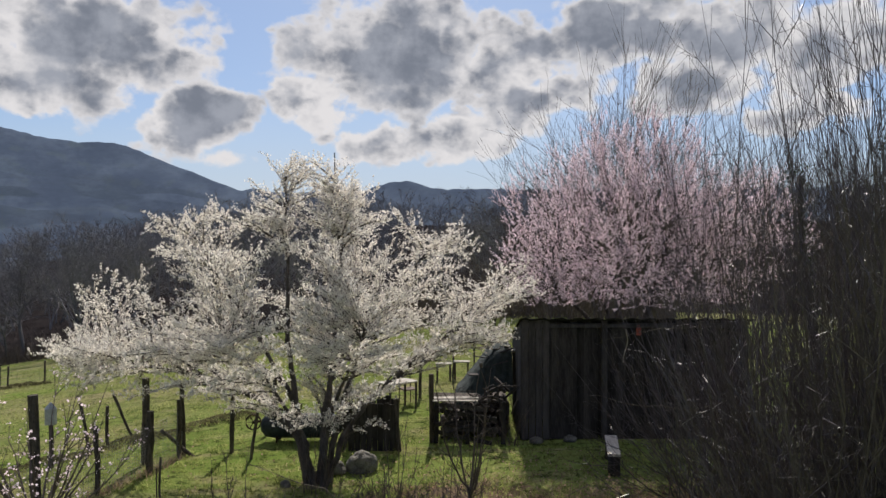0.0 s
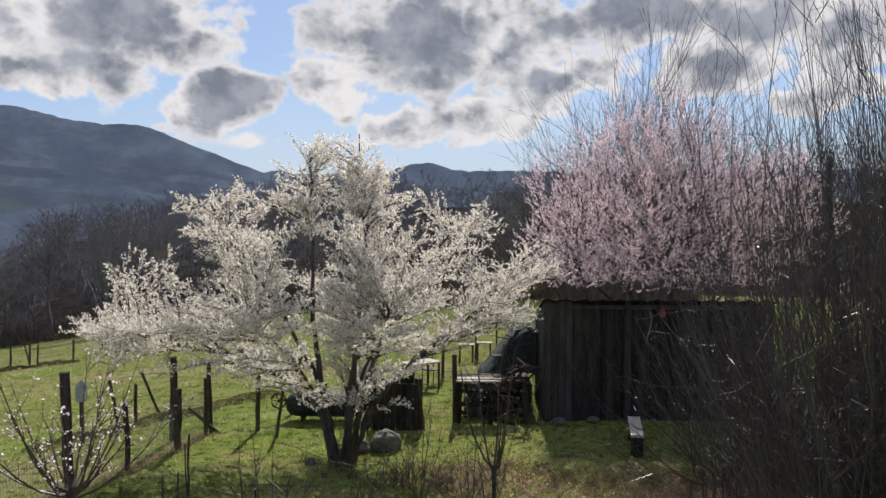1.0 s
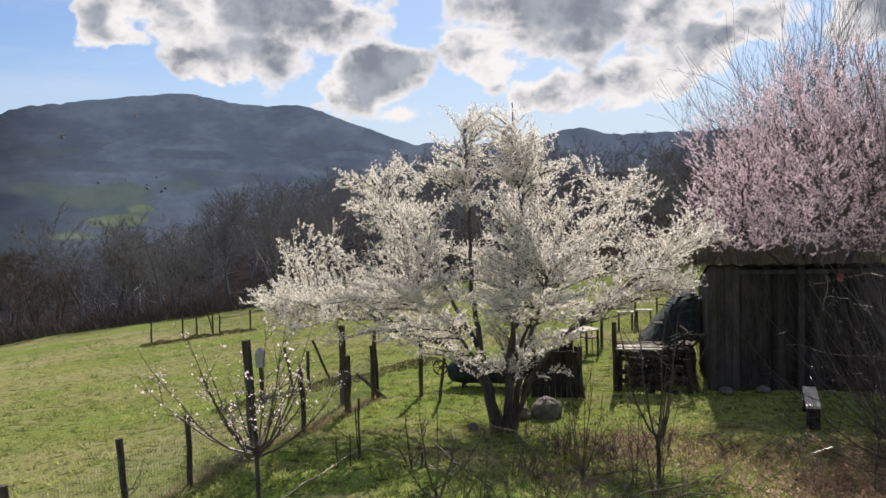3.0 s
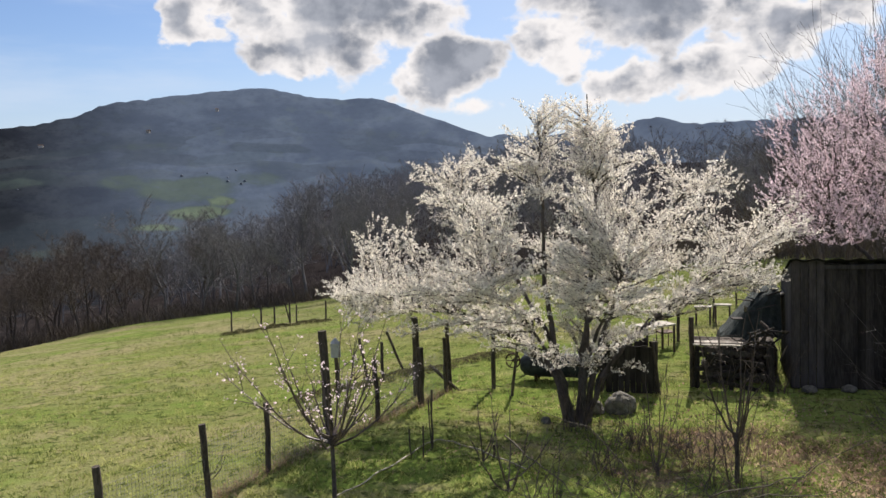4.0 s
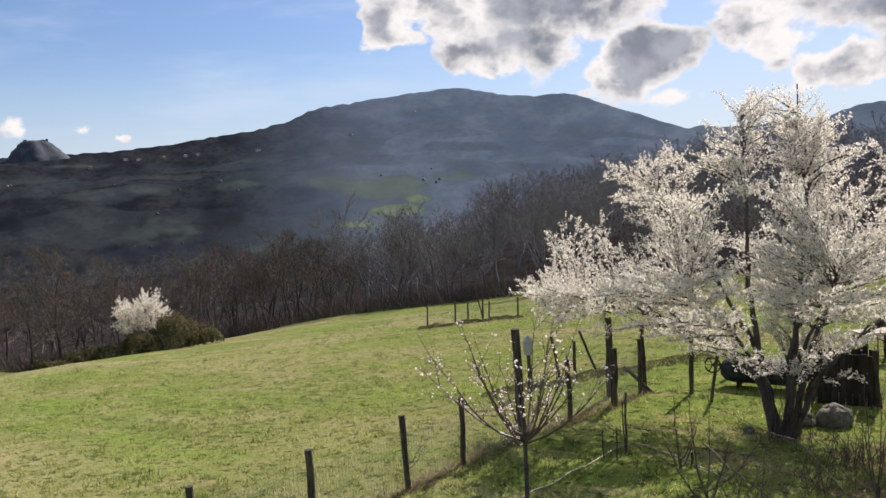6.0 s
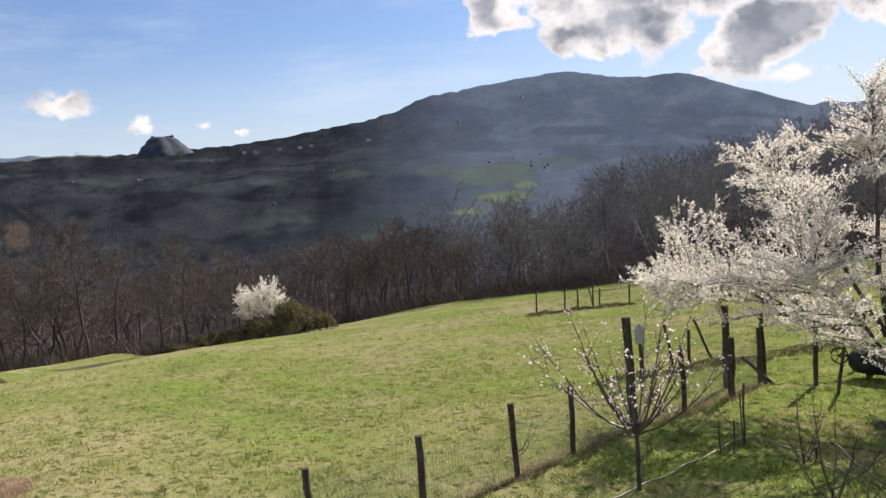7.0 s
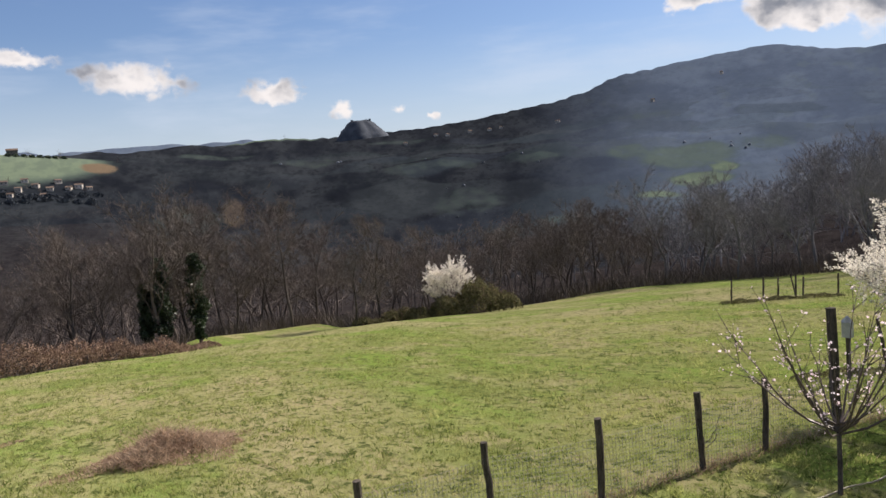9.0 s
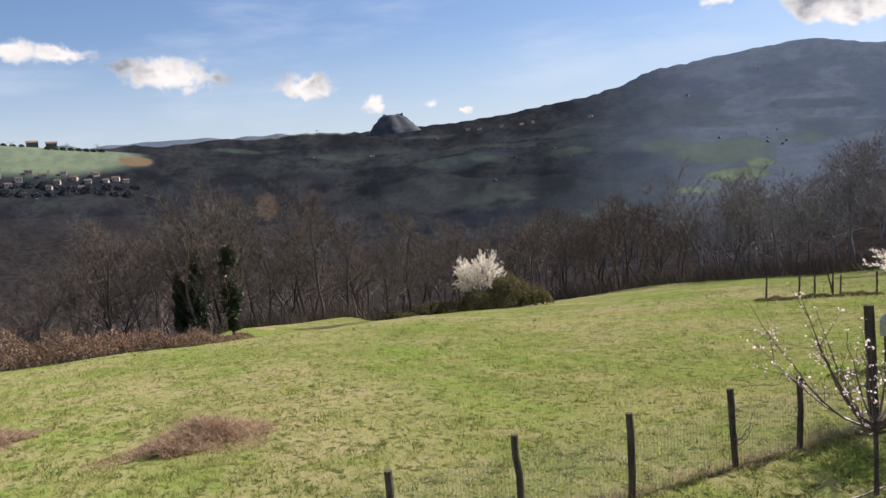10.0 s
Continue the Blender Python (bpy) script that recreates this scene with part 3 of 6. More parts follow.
# ---- trees ----
def colonize(seeds, parents, goals, step, reach, kill, rounds, lift, rng):
    """Branches that grow from the seed nodes towards the goals of a crown. Returns node places and parents."""
    pos, par = [np.array(p, float) for p in seeds], list(parents)
    base = np.array(pos)
    d = np.linalg.norm(goals[:, None] - base[None], axis=2)
    near, dist = d.argmin(1), d.min(1)
    alive = np.ones(len(goals), bool)
    for _ in range(rounds):
        use = alive & (dist < reach)
        if not use.any():
            break
        idx = near[use]
        P = np.array(pos)
        way = goals[use] - P[idx]
        way /= np.linalg.norm(way, axis=1)[:, None] + 1e-9
        total = np.zeros_like(P)
        np.add.at(total, idx, way)
        grow = np.unique(idx)
        t = total[grow]
        t /= np.linalg.norm(t, axis=1)[:, None] + 1e-9
        t += rng.normal(scale=0.22, size=t.shape)
        t[:, 2] += lift
        t /= np.linalg.norm(t, axis=1)[:, None]
        fresh = P[grow] + t * step
        first = len(pos)
        pos.extend(fresh)
        par.extend(grow.tolist())
        d = np.linalg.norm(goals[:, None] - fresh[None], axis=2)
        better = d.min(1) < dist
        near = np.where(better, first + d.argmin(1), near)
        dist = np.minimum(dist, d.min(1))
        alive &= dist > kill
        if len(pos) > 11000:
            break
    return np.array(pos), np.array(par)


def limb_radii(par, tip, power):
    n = len(par)
    leaves = np.zeros(n)
    kids = np.bincount(par[par >= 0], minlength=n)
    leaves[kids == 0] = 1
    for i in range(n - 1, 0, -1):
        if par[i] >= 0:
            leaves[par[i]] += leaves[i]
    return tip * np.maximum(leaves, 1) ** power, leaves


def chains(par, leaves):
    """The branches as runs of nodes, each starting at the node that it leaves."""
    n = len(par)
    main = np.full(n, -1)
    for i in range(n):
        p = par[i]
        if p >= 0 and (main[p] < 0 or leaves[i] > leaves[main[p]]):
            main[p] = i
    out = []
    for i in range(n):
        if par[i] < 0 or main[par[i]] != i:
            run = [par[i]] if par[i] >= 0 else []
            k = i
            while k >= 0:
                run.append(k)
                k = main[k]
            if len(run) > 1:
                out.append(run)
    return out


def lumps(spec, count, rng):
    """Random places in a crown made of ellipsoids: centre and radii each."""
    vol = np.array([s[3] * s[4] * s[5] for s in spec])
    pts = []
    for s, k in zip(spec, (count * vol / vol.sum()).astype(int)):
        d = rng.normal(size=(k, 3))
        d /= np.linalg.norm(d, axis=1)[:, None]
        pts.append(np.array(s[:3]) + d * rng.uniform(0, 1, (k, 1)) ** 0.4 * np.array(s[3:]))
    return np.concatenate(pts)


def blossom_tree(name, base, stems, crown, goals, twig_len, per_twig, petal, mat, rng, label, lift=0.05, tip=0.006, up=0.5, thin=0.02, petal_label="", share=1.0, girth=0.09, flat=1.0, turn=0.0):
    """stems: polylines from the base, in the tree's own metres; crown: ellipsoids."""
    root = thing(name, base, label, "tree", turn=turn)
    seeds, parents = [], []
    for s in stems:
        pts = np.array(s, float)
        for a in range(len(pts) - 1):
            seg = int(np.linalg.norm(pts[a + 1] - pts[a]) / 0.2) + 1
            for u in np.arange(seg) / seg:
                first = a == 0 and u == 0
                seeds.append(pts[a] * (1 - u) + pts[a + 1] * u + (0 if first else rng.normal(scale=0.02, size=3)))
                parents.append(-1 if first else len(seeds) - 2)
    pos, par = colonize(seeds, parents, lumps(crown, goals, rng), 0.15, 2.2, 0.24, 120, lift, rng)
    rad, leaves = limb_radii(par, tip, 0.45)
    stem = np.array([max(0.0, 1 - s[2] / 3.2) for s in seeds])
    rad[: len(seeds)] = np.maximum(rad[: len(seeds)], girth * (0.35 + 0.65 * stem))
    trunk, twigs = Geo(), Geo()
    for run in chains(par, leaves):
        p, r = pos[run], rad[run].copy()
        if par[run[0]] >= 0 or len(run) > 2:
            r[0] = min(r[0], r[1] * 1.15)
        if r.max() > 0.06:
            limb = Geo()
            limb.tube(p, r, 8)
            part("limb", limb, M_BARK, root, smooth=True)
            continue
        big = r[0] > 0.03
        (trunk if big else twigs).tube(p, r, 4 if big else 3)
    part("bough_work", trunk, M_BARK, root, smooth=True)
    axis = np.array(crown[0][:3])
    sprigs = np.where((rad < thin) & (np.arange(len(pos)) >= len(seeds)))[0]
    sprigs = sprigs[rng.random(len(sprigs)) < share]
    petals = []
    for i in sprigs:
        for _ in range(1 + (rng.random() < 0.6)):
            out = (pos[i] - axis) * (1, 1, flat)
            out /= np.linalg.norm(out) + 1e-6
            d = out * 0.7 + rng.normal(scale=0.55, size=3) + np.array((0, 0, up))
            d /= np.linalg.norm(d)
            L = twig_len * rng.uniform(0.4, 1.3)
            s = np.linspace(0, 1, 4)[:, None]
            line = pos[i] + d * s * L + np.array((0, 0, 1)) * (s ** 2) * L * 0.25 * up + rng.normal(scale=0.01, size=(4, 3))
            twigs.tube(line, [0.005, 0.0045, 0.004, 0.002], 3)
            k = max(1, int(per_twig * L / twig_len * rng.uniform(0.5, 1.3)))
            u = rng.uniform(0, 3, k)
            a = u.astype(int)
            petals.append(line[a] + (line[a + 1] - line[a]) * (u - a)[:, None] + rng.normal(scale=petal * 0.9, size=(k, 3)))
    part("twig_work", twigs, M_TWIG, root)
    petals = np.concatenate(petals)
    bloom = Geo()
    bloom.leaves(petals, petal * rng.uniform(0.6, 1.25, len(petals)), rng)
    part("blossom", bloom, mat, root, petal_label)
    return root


def bough_tree(name, base, stems, left, right, depth, arms, low, skirt, petal, per_metre, mat, seed, label, petal_label):
    """Stems, and tiers of long arms with side branches and short spurs clothed in blossom.
    left, right, depth: (height, reach) pairs of the crown, in the tree's own metres."""
    rg, rnd = np.random.default_rng(seed), random.Random(seed)
    root = thing(name, base, label, "tree")
    nodes, girths = [], []
    for r0, r1, line in stems:
        pts = np.array(line, float)
        u = np.linspace(0, len(pts) - 1, 5 * (len(pts) - 1) + 1)
        fine = np.stack([np.interp(u, range(len(pts)), pts[:, k]) for k in range(3)], 1)
        fine[1:-1] = (fine[:-2] + 2 * fine[1:-1] + fine[2:]) / 4
        fine[2:] += np.cumsum(rg.normal(scale=0.022, size=fine[2:].shape), 0)
        rad = 0.78 * np.linspace(r0, r1, len(u)) * (1 + 0.35 * np.exp(-fine[:, 2] * 4)) * (1 + 0.08 * rg.normal(size=len(u)))
        g = Geo()
        g.tube(fine, np.maximum(rad, 0.008), 9)
        part("limb", g, M_BARK, root, smooth=True)
        first = int(len(u) * 0.28)
        nodes.append(fine[first:])
        girths.append(rad[first:])
    knots, girth = np.concatenate(nodes), np.concatenate(girths)
    sprigs = []

    def twiglets(line, gap):
        """Short shoots standing off a branch, most of them upwards."""
        seg = np.linalg.norm(np.diff(line, axis=0), axis=1)
        run = np.concatenate([[0], np.cumsum(seg)])
        for d in np.arange(rnd.uniform(0, gap), run[-1], gap):
            p = np.array([np.interp(d, run, line[:, k]) for k in range(3)])
            k = min(np.searchsorted(run, d, "right") - 1, len(seg) - 1)
            t = (line[k + 1] - line[k]) / (seg[k] + 1e-9)
            way = rg.normal(size=3) + (0, 0, 0.7)
            way -= t * (way @ t)
            way = way / (np.linalg.norm(way) + 1e-9) + t * 0.75
            end = p + way / np.linalg.norm(way) * rnd.uniform(0.06, 0.19) * (1.9 if rnd.random() < 0.08 else 1.0)
            sprigs.append(np.array([p, end]))

    tiers = rg.permutation(arms)
    for k in range(arms + low + skirt):
        a = k * 2.39996 + rnd.uniform(-0.3, 0.3)
        if k < arms:
            z = 1.75 + 4.3 * ((tiers[k] + rnd.random()) / arms) ** 1.2
        elif k < arms + low:  # the long low tier on one side
            a, z = math.pi + rnd.uniform(-0.75, 0.75), rnd.uniform(1.85, 2.75)
        else:
            z = 1.75
        c, s_ = math.cos(a), math.sin(a)
        z = max(z, 1.85 + 0.4 * max(0.0, -s_) + 0.45 * max(0.0, c) + rnd.uniform(0, 0.9) ** 1.5)
        side = np.interp(z, *zip(*(right if c > 0 else left)))
        deep = np.interp(z, *zip(*depth))
        reach = 1 / math.sqrt((c / side) ** 2 + (s_ / deep) ** 2) * math.sqrt(rnd.uniform(0.40, 1.16))
        if k >= arms + low:  # short drooping arms close about the trunk
            reach, z = rnd.uniform(0.7, 1.9), rnd.uniform(1.25, 2.0)
        end = np.array([c * reach, s_ * reach, z + rnd.uniform(-0.12, 0.12)])
        gap = np.linalg.norm(knots - end, axis=1) + 2.2 * np.maximum(0, knots[:, 2] - end[2] + 0.25)
        near = int(np.argmin(gap + rg.uniform(0, 0.35, len(gap))))
        start = knots[near]
        out = end - start
        L = np.linalg.norm(out)
        if L < 0.35:
            continue
        bend = start + out * 0.5 + np.array((0, 0, 1)) * rnd.uniform(0.05, 0.16) * L
        n = max(5, int(L / 0.16))
        u = np.linspace(0, 1, n)[:, None]
        line = start * (1 - u) ** 2 + bend * 2 * u * (1 - u) + end * u ** 2
        line[1:] += np.cumsum(rg.normal(scale=0.016, size=(n - 1, 3)), 0)
        r0 = min(0.010 + 0.013 * L, girth[near] * 0.85)
        wood = Geo()
        wood.tube(line, np.linspace(r0, 0.005, n), 5)
        sprigs.append(line[n // 4:])
        twiglets(line[max(1, n // 5):], 0.115)
        flip = 1
        for d in np.arange(0.2 * L, L * 0.97, 0.19):
            i = min(int(d / L * (n - 1)), n - 2)
            p, t = line[i], line[i + 1] - line[i]
            t /= np.linalg.norm(t)
            across = np.cross(t, (0, 0, 1.0))
            across /= np.linalg.norm(across) + 1e-9
            flip = -flip
            way = t * rnd.uniform(0.5, 1.0) + across * flip * rnd.uniform(0.45, 1.0) + np.array((0, 0, rnd.uniform(-0.12, 0.5)))
            way /= np.linalg.norm(way)
            size = rnd.uniform(0.25, 0.75) * (1.15 - 0.55 * d / L)
            m = max(3, int(size / 0.1))
            v = np.linspace(0, 1, m)[:, None]
            twig = p + way * v * size + np.array((0, 0, 0.12)) * v ** 2 * size + np.cumsum(rg.normal(scale=0.008, size=(m, 3)), 0)
            wood.tube(twig, np.linspace(0.0065, 0.0025, m), 3)
            sprigs.append(twig)
            twiglets(twig, 0.105)
        part("bough", wood, M_BARK, root)
    a = np.concatenate([p[:-1] for p in sprigs])
    b = np.concatenate([p[1:] for p in sprigs])
    lone = np.array([p for p in sprigs if len(p) == 2])
    thin = Geo()
    way = lone[:, 1] - lone[:, 0]
    side = np.cross(way, rg.normal(size=way.shape))
    side *= 0.003 / (np.linalg.norm(side, axis=1)[:, None] + 1e-9)
    thin.put(np.stack([lone[:, 0] - side, lone[:, 0] + side, lone[:, 1]], 1).reshape(-1, 3), tris=np.arange(len(lone) * 3).reshape(-1, 3))
    part("spur_work", thin, M_TWIG, root)
    size = np.linalg.norm(b - a, axis=1)
    count = (size * per_metre * rg.uniform(0.55, 1.4, len(size)) + rg.random(len(size))).astype(int)
    which = np.repeat(np.arange(len(a)), count)
    u = rg.uniform(0, 1.08, len(which))[:, None]
    off = rg.normal(size=(len(which), 3))
    off *= (rg.uniform(0.006, 0.034, len(which)) / np.linalg.norm(off, axis=1))[:, None]
    at = a[which] + (b - a)[which] * u + off
    bloom = Geo()
    bloom.leaves(at, petal * rg.uniform(0.6, 1.25, len(at)), rg)
    part("blossom", bloom, mat, root, petal_label)
    return root


# the white tree by the garden fence
bough_tree(
    "blossom_tree", (-2.4, 15.0, 0.0),
    [(0.085, 0.02, [(-0.12, 0.02, -0.1), (-0.3, 0.0, 0.9), (-0.82, -0.1, 1.7), (-1.6, -0.2, 2.2), (-2.9, -0.25, 2.4), (-4.2, -0.3, 2.45)]),
     (0.10, 0.012, [(-0.05, 0.1, -0.1), (-0.28, 0.12, 1.1), (-0.42, 0.15, 2.2), (-0.5, 0.15, 3.4), (-0.52, 0.2, 4.8), (-0.6, 0.2, 6.2)]),
     (0.10, 0.012, [(0.08, 0.05, -0.1), (0.08, 0.05, 1.1), (0.15, 0.1, 2.3), (0.36, 0.1, 3.7), (0.42, 0.15, 5.0), (0.36, 0.1, 6.35)]),
     (0.085, 0.015, [(0.18, 0.1, -0.1), (0.35, 0.15, 1.2), (0.75, 0.2, 2.2), (1.3, 0.3, 3.3), (2.0, 0.4, 4.3)]),
     (0.08, 0.015, [(0.2, -0.02, -0.1), (0.5, -0.1, 0.95), (1.15, -0.15, 1.8), (2.1, -0.1, 2.5), (3.0, 0.0, 3.1)]),
     (0.07, 0.015, [(0.0, -0.18, -0.1), (-0.12, -0.4, 1.1), (-0.5, -1.0, 2.2), (-1.0, -1.8, 3.0)]),
     (0.07, 0.015, [(0.15, -0.16, -0.1), (0.3, -0.45, 1.2), (0.75, -1.1, 2.2), (1.2, -1.8, 3.2)]),
     (0.07, 0.015, [(0.05, 0.22, -0.1), (0.1, 0.6, 1.3), (0.2, 1.3, 2.5), (0.4, 2.0, 3.6)]),
     (0.075, 0.012, [(-0.16, 0.12, -0.1), (-0.5, 0.2, 1.5), (-1.2, 0.3, 2.8), (-2.0, 0.3, 3.9), (-2.6, 0.3, 4.9)])],
    [(1.7, 4.4), (2.2, 5.1), (2.75, 5.2), (3.1, 4.3), (3.5, 3.9), (4.6, 3.6), (5.0, 3.0), (5.35, 1.7), (5.6, 0.7), (6.2, 0.4)],
    [(1.7, 2.3), (2.6, 3.5), (3.4, 4.2), (4.3, 3.7), (4.9, 2.3), (5.4, 1.0), (6.2, 0.5)],
    [(1.7, 2.4), (3.0, 3.0), (4.5, 2.4), (5.2, 1.1), (6.2, 0.4)],
    335, 36, 30, 0.0160, 86, M_WHITE, 7, "spreading plum tree covered in white blossom, standing on grass", "creamy white blossom")

rng = np.random.default_rng(7)
# the pink tree behind the shed
blossom_tree(
    "blossom_tree", (4.6, 21.2, 0.0),
    [[(0, 0, -0.1), (0, -0.1, 1.2), (-0.3, -0.3, 2.8), (-1.0, -0.6, 3.8)], [(0.2, 0, -0.1), (0.4, -0.1, 1.5), (0.9, -0.3, 3.2), (1.2, -0.5, 4.6)],
     [(-0.2, 0.1, -0.1), (-0.1, 0, 2.0), (0.1, -0.4, 4.2)], [(0.1, 0.2, -0.1), (-0.4, 0.0, 2.2), (-1.9, -0.8, 3.5)]],
    [(-0.3, -1.0, 5.0, 2.9, 2.4, 1.9), (-2.0, -1.8, 3.9, 1.5, 1.6, 1.1), (2.0, -1.6, 4.6, 2.4, 2.2, 1.8), (0.4, -0.6, 6.6, 1.7, 1.5, 1.3), (-0.4, -3.0, 3.5, 2.6, 1.0, 0.7)],
    2700, 0.40, 50, 0.0140, M_PINK, rng, "plum tree with pale pink blossom behind the shed", lift=0.12, up=0.9, petal_label="pale pink blossom")


def bare_tree(seed, height, spread, detail=1.0, twigs=900, deep=3, lift=0.05, fine=1.0, bulk=1.0, stray=0.7, rise=(0.2, 1.1), keep=0.5, reach=1.0):
    """Trunk and crown meshes of a leafless tree: limbs as tubes, the fine twigs as slivers."""
    rnd, rg = random.Random(seed), np.random.default_rng(seed)
    trunk, crown, ends = Geo(), Geo(), []

    def branch(p, d, length, r, level):
        n = (7, 4, 3)[level]
        pts, rad = [p.copy()], [r]
        for s in range(n):
            d = d + np.array([rnd.gauss(0, 0.15), rnd.gauss(0, 0.15), rnd.gauss(0.02, 0.1) + (lift if level else 0.0)])
            d /= np.linalg.norm(d)
            p = p + d * length / n
            pts.append(p.copy())
            rad.append(r * (1 - 0.8 * (s + 1) / n))
        (trunk if level == 0 else crown).tube(pts, rad, (6, 4 if deep > 2 else 3, 3)[level])
        if level:
            ends.extend((q, d) for q in pts[1:])
        if level == deep - 1:
            return
        count = int((15, 7)[level] * detail)
        for c in range(count):
            u = (0.22 + 0.78 * (c + rnd.random()) / count) if level == 0 else (0.2 + 0.8 * (c + rnd.random()) / count)
            k = min(int(u * n), n - 1)
            q = pts[k] + (pts[k + 1] - pts[k]) * (u * n - k)
            a = rnd.uniform(0, 2 * math.pi)
            out = np.array([math.cos(a), math.sin(a), rnd.uniform(*rise)])
            nd = out * spread + d * keep
            nd /= np.linalg.norm(nd)
            branch(q, nd, length * reach * rnd.uniform(0.30, 0.52) * (1.2 - 0.55 * u), rad[k] * 0.42 + 0.004, level + 1)

    branch(np.array([0, 0, -0.2]), np.array([0, 0, 1.0]), height, height * 0.017, 0)
    k = rg.integers(0, len(ends), twigs)
    at = np.array([ends[i][0] for i in k])
    way = np.array([ends[i][1] for i in k]) + rg.normal(scale=stray, size=(twigs, 3)) + (0, 0, 0.15)
    way /= np.linalg.norm(way, axis=1)[:, None]
    side = np.cross(way, rg.normal(size=(twigs, 3)))
    side /= np.linalg.norm(side, axis=1)[:, None]
    w, L = height * 0.0012 * bulk, height * rg.uniform(0.04, 0.11, (twigs, 1)) * fine
    crown.put(np.stack([at - side * w, at + side * w, at + way * L], 1).reshape(-1, 3), tris=np.arange(twigs * 3).reshape(-1, 3))
    return trunk, crown


def make_woods():
    kinds, glared = [], []
    for s in range(11):
        pale = s > 6
        trunk, crown = bare_tree(100 + s, (11, 12.5, 10, 13, 9, 11.5, 12, 12.5, 11, 13, 10.5)[s], (0.7, 0.85, 0.95, 0.65, 1.05, 0.8, 0.75, 0.7, 0.9, 0.6, 0.8)[s], 0.92, 4600, 3, 0.04, 1.3, 0.75, 0.8, (0.0, 0.9), 0.3, 1.3)
        root = thing("bare_tree", (0, 0, 0), "leafless tree on the wooded slope, greyed by painted glare" if pale else "leafless grey-brown tree at the edge of the wood", "tree", "trees of the wood edge")
        part("trunk", trunk, M_GLARETRUNK if pale else M_FARTRUNK, root)
        part("crown", crown, M_GLARETWIG if pale else M_FARTWIG, root)
        (glared if pale else kinds).append(root)
    rnd = random.Random(5)
    spots = []
    for row, back in enumerate((2.0, 6.0, 11.0, 17.0)):
        az = -14 + rnd.random() * 2
        while az < 96:
            far = float(np.interp(az, BEARINGS, EDGE)) + back + rnd.uniform(-1.5, 1.5) + max(float(lower_meadow(az)), 6 if az > 70 else 0)
            size = rnd.uniform(0.75, 1.1) * float(np.interp(az, [-14, 0, 8, 14, 20, 26, 32, 60, 66, 75, 80, 84, 96], [0.5, 0.46, 0.5, 0.68, 0.85, 0.8, 0.7, 0.76, 0.98, 0.95, 0.66, 0.52, 0.5]))
            spots.append((az, far, size))
            az += math.degrees((4.0 + 1.2 * row) * rnd.uniform(0.6, 1.5) / far)
    used = set()
    for az, far, size in spots:
        x, y, z = on_land(far, az)
        m = pose(x, y, z - 0.1, rnd.uniform(-4, 4), rnd.uniform(-4, 4), rnd.uniform(0, 360))
        # trees towards the sun get the wood colour paled for glare
        stand = glared if az + rnd.gauss(0, 3) < 37 else kinds
        source = stand[rnd.randrange(len(stand))]
        if source not in used:
            source.matrix_world = m
            used.add(source)
            ob = source
        else:
            ob = copy_thing(source, m)
            ob.scale = (1, 1, 1)
        ob.scale = (size, size, size * rnd.uniform(0.9, 1.1))
    # deeper woods: simpler trees in one mesh
    simple = []
    for s in range(4):
        trunk, crown = bare_tree(300 + s, 11.5, 0.95, 0.62, 380, 2, 0.03, 1.35, 1.8, 0.9, (-0.05, 0.8), 0.25, 1.35)
        simple.append((np.concatenate(trunk.v + crown.v), np.concatenate(trunk.q + [c + trunk.count for c in crown.q]), np.concatenate(crown.t) + trunk.count))
    g, pale = Geo(), Geo()
    for k in range(820):
        az = rnd.uniform(-16, 97) if k % 3 else rnd.uniform(4, 35)
        far = float(np.interp(az, BEARINGS, EDGE)) + rnd.uniform(20, 125) + (rnd.uniform(0, 130) if az < 34 else 0) + float(lower_meadow(az))
        x, y, z = on_land(far, az)
        v, q, t = simple[rnd.randrange(4)]
        a, s = rnd.uniform(0, 6.3), rnd.uniform(0.65, 0.95) * float(np.interp(az, [74, 84], [1.0, 0.7]))
        rot = np.array([[math.cos(a), -math.sin(a), 0], [math.sin(a), math.cos(a), 0], [0, 0, 1]])
        (pale if az + rnd.gauss(0, 3) < 37 else g).put(v @ rot.T * s + (x, y, z - 0.2), q, t)
    solo("woodland", g, M_FARTWIG, "deep leafless woodland below the hills", "woods", kind="stuff")
    solo("slope_woodland", pale, M_GLARETWIG, "leafless woodland climbing the slope, greyed by painted glare", "woods", kind="stuff")
    # undergrowth
    rg = np.random.default_rng(11)
    n = 60000
    az = rg.uniform(-16, 97, n)
    far = np.interp(az, BEARINGS, EDGE) + rg.exponential(9, n) + 0.5 + lower_meadow(az)
    x, y = -far * np.sin(np.radians(az)), far * np.cos(np.radians(az))
    at = np.stack([x, y, land_height(x, y) - 0.1], 1)
    b = Geo()
    b.blades(at, rg.uniform(0.4, 2.0, n), 0.03, rg, 0.5)
    solo("undergrowth", b, M_FARTWIG, "brown leafless scrub along the wood edge", "scrub", kind="stuff")
    # scattered hedge trees along the far fields
    n = 42000
    az = rg.uniform(-24, 97, n)
    r = np.sqrt(rg.uniform(520.0 ** 2, 2250.0 ** 2, n))
    keep = np.zeros(n, bool)
    for a, d, wa, wd, row, sun_tone in FAR_FIELDS:
        e = np.sqrt(((az - a) / wa) ** 2 + ((r - d) / wd) ** 2)
        keep |= (e > 1.15) & (e < 1.35) & (rg.random(n) < 0.10)
    keep &= (r < 1300) & ~((az > 73.5) & (r > 905) & (r < 1190))
    az, r = az[keep], r[keep]
    x, y = -r * np.sin(np.radians(az)), r * np.cos(np.radians(az))
    z = land_height(x, y)
    k = 5
    m = len(x)
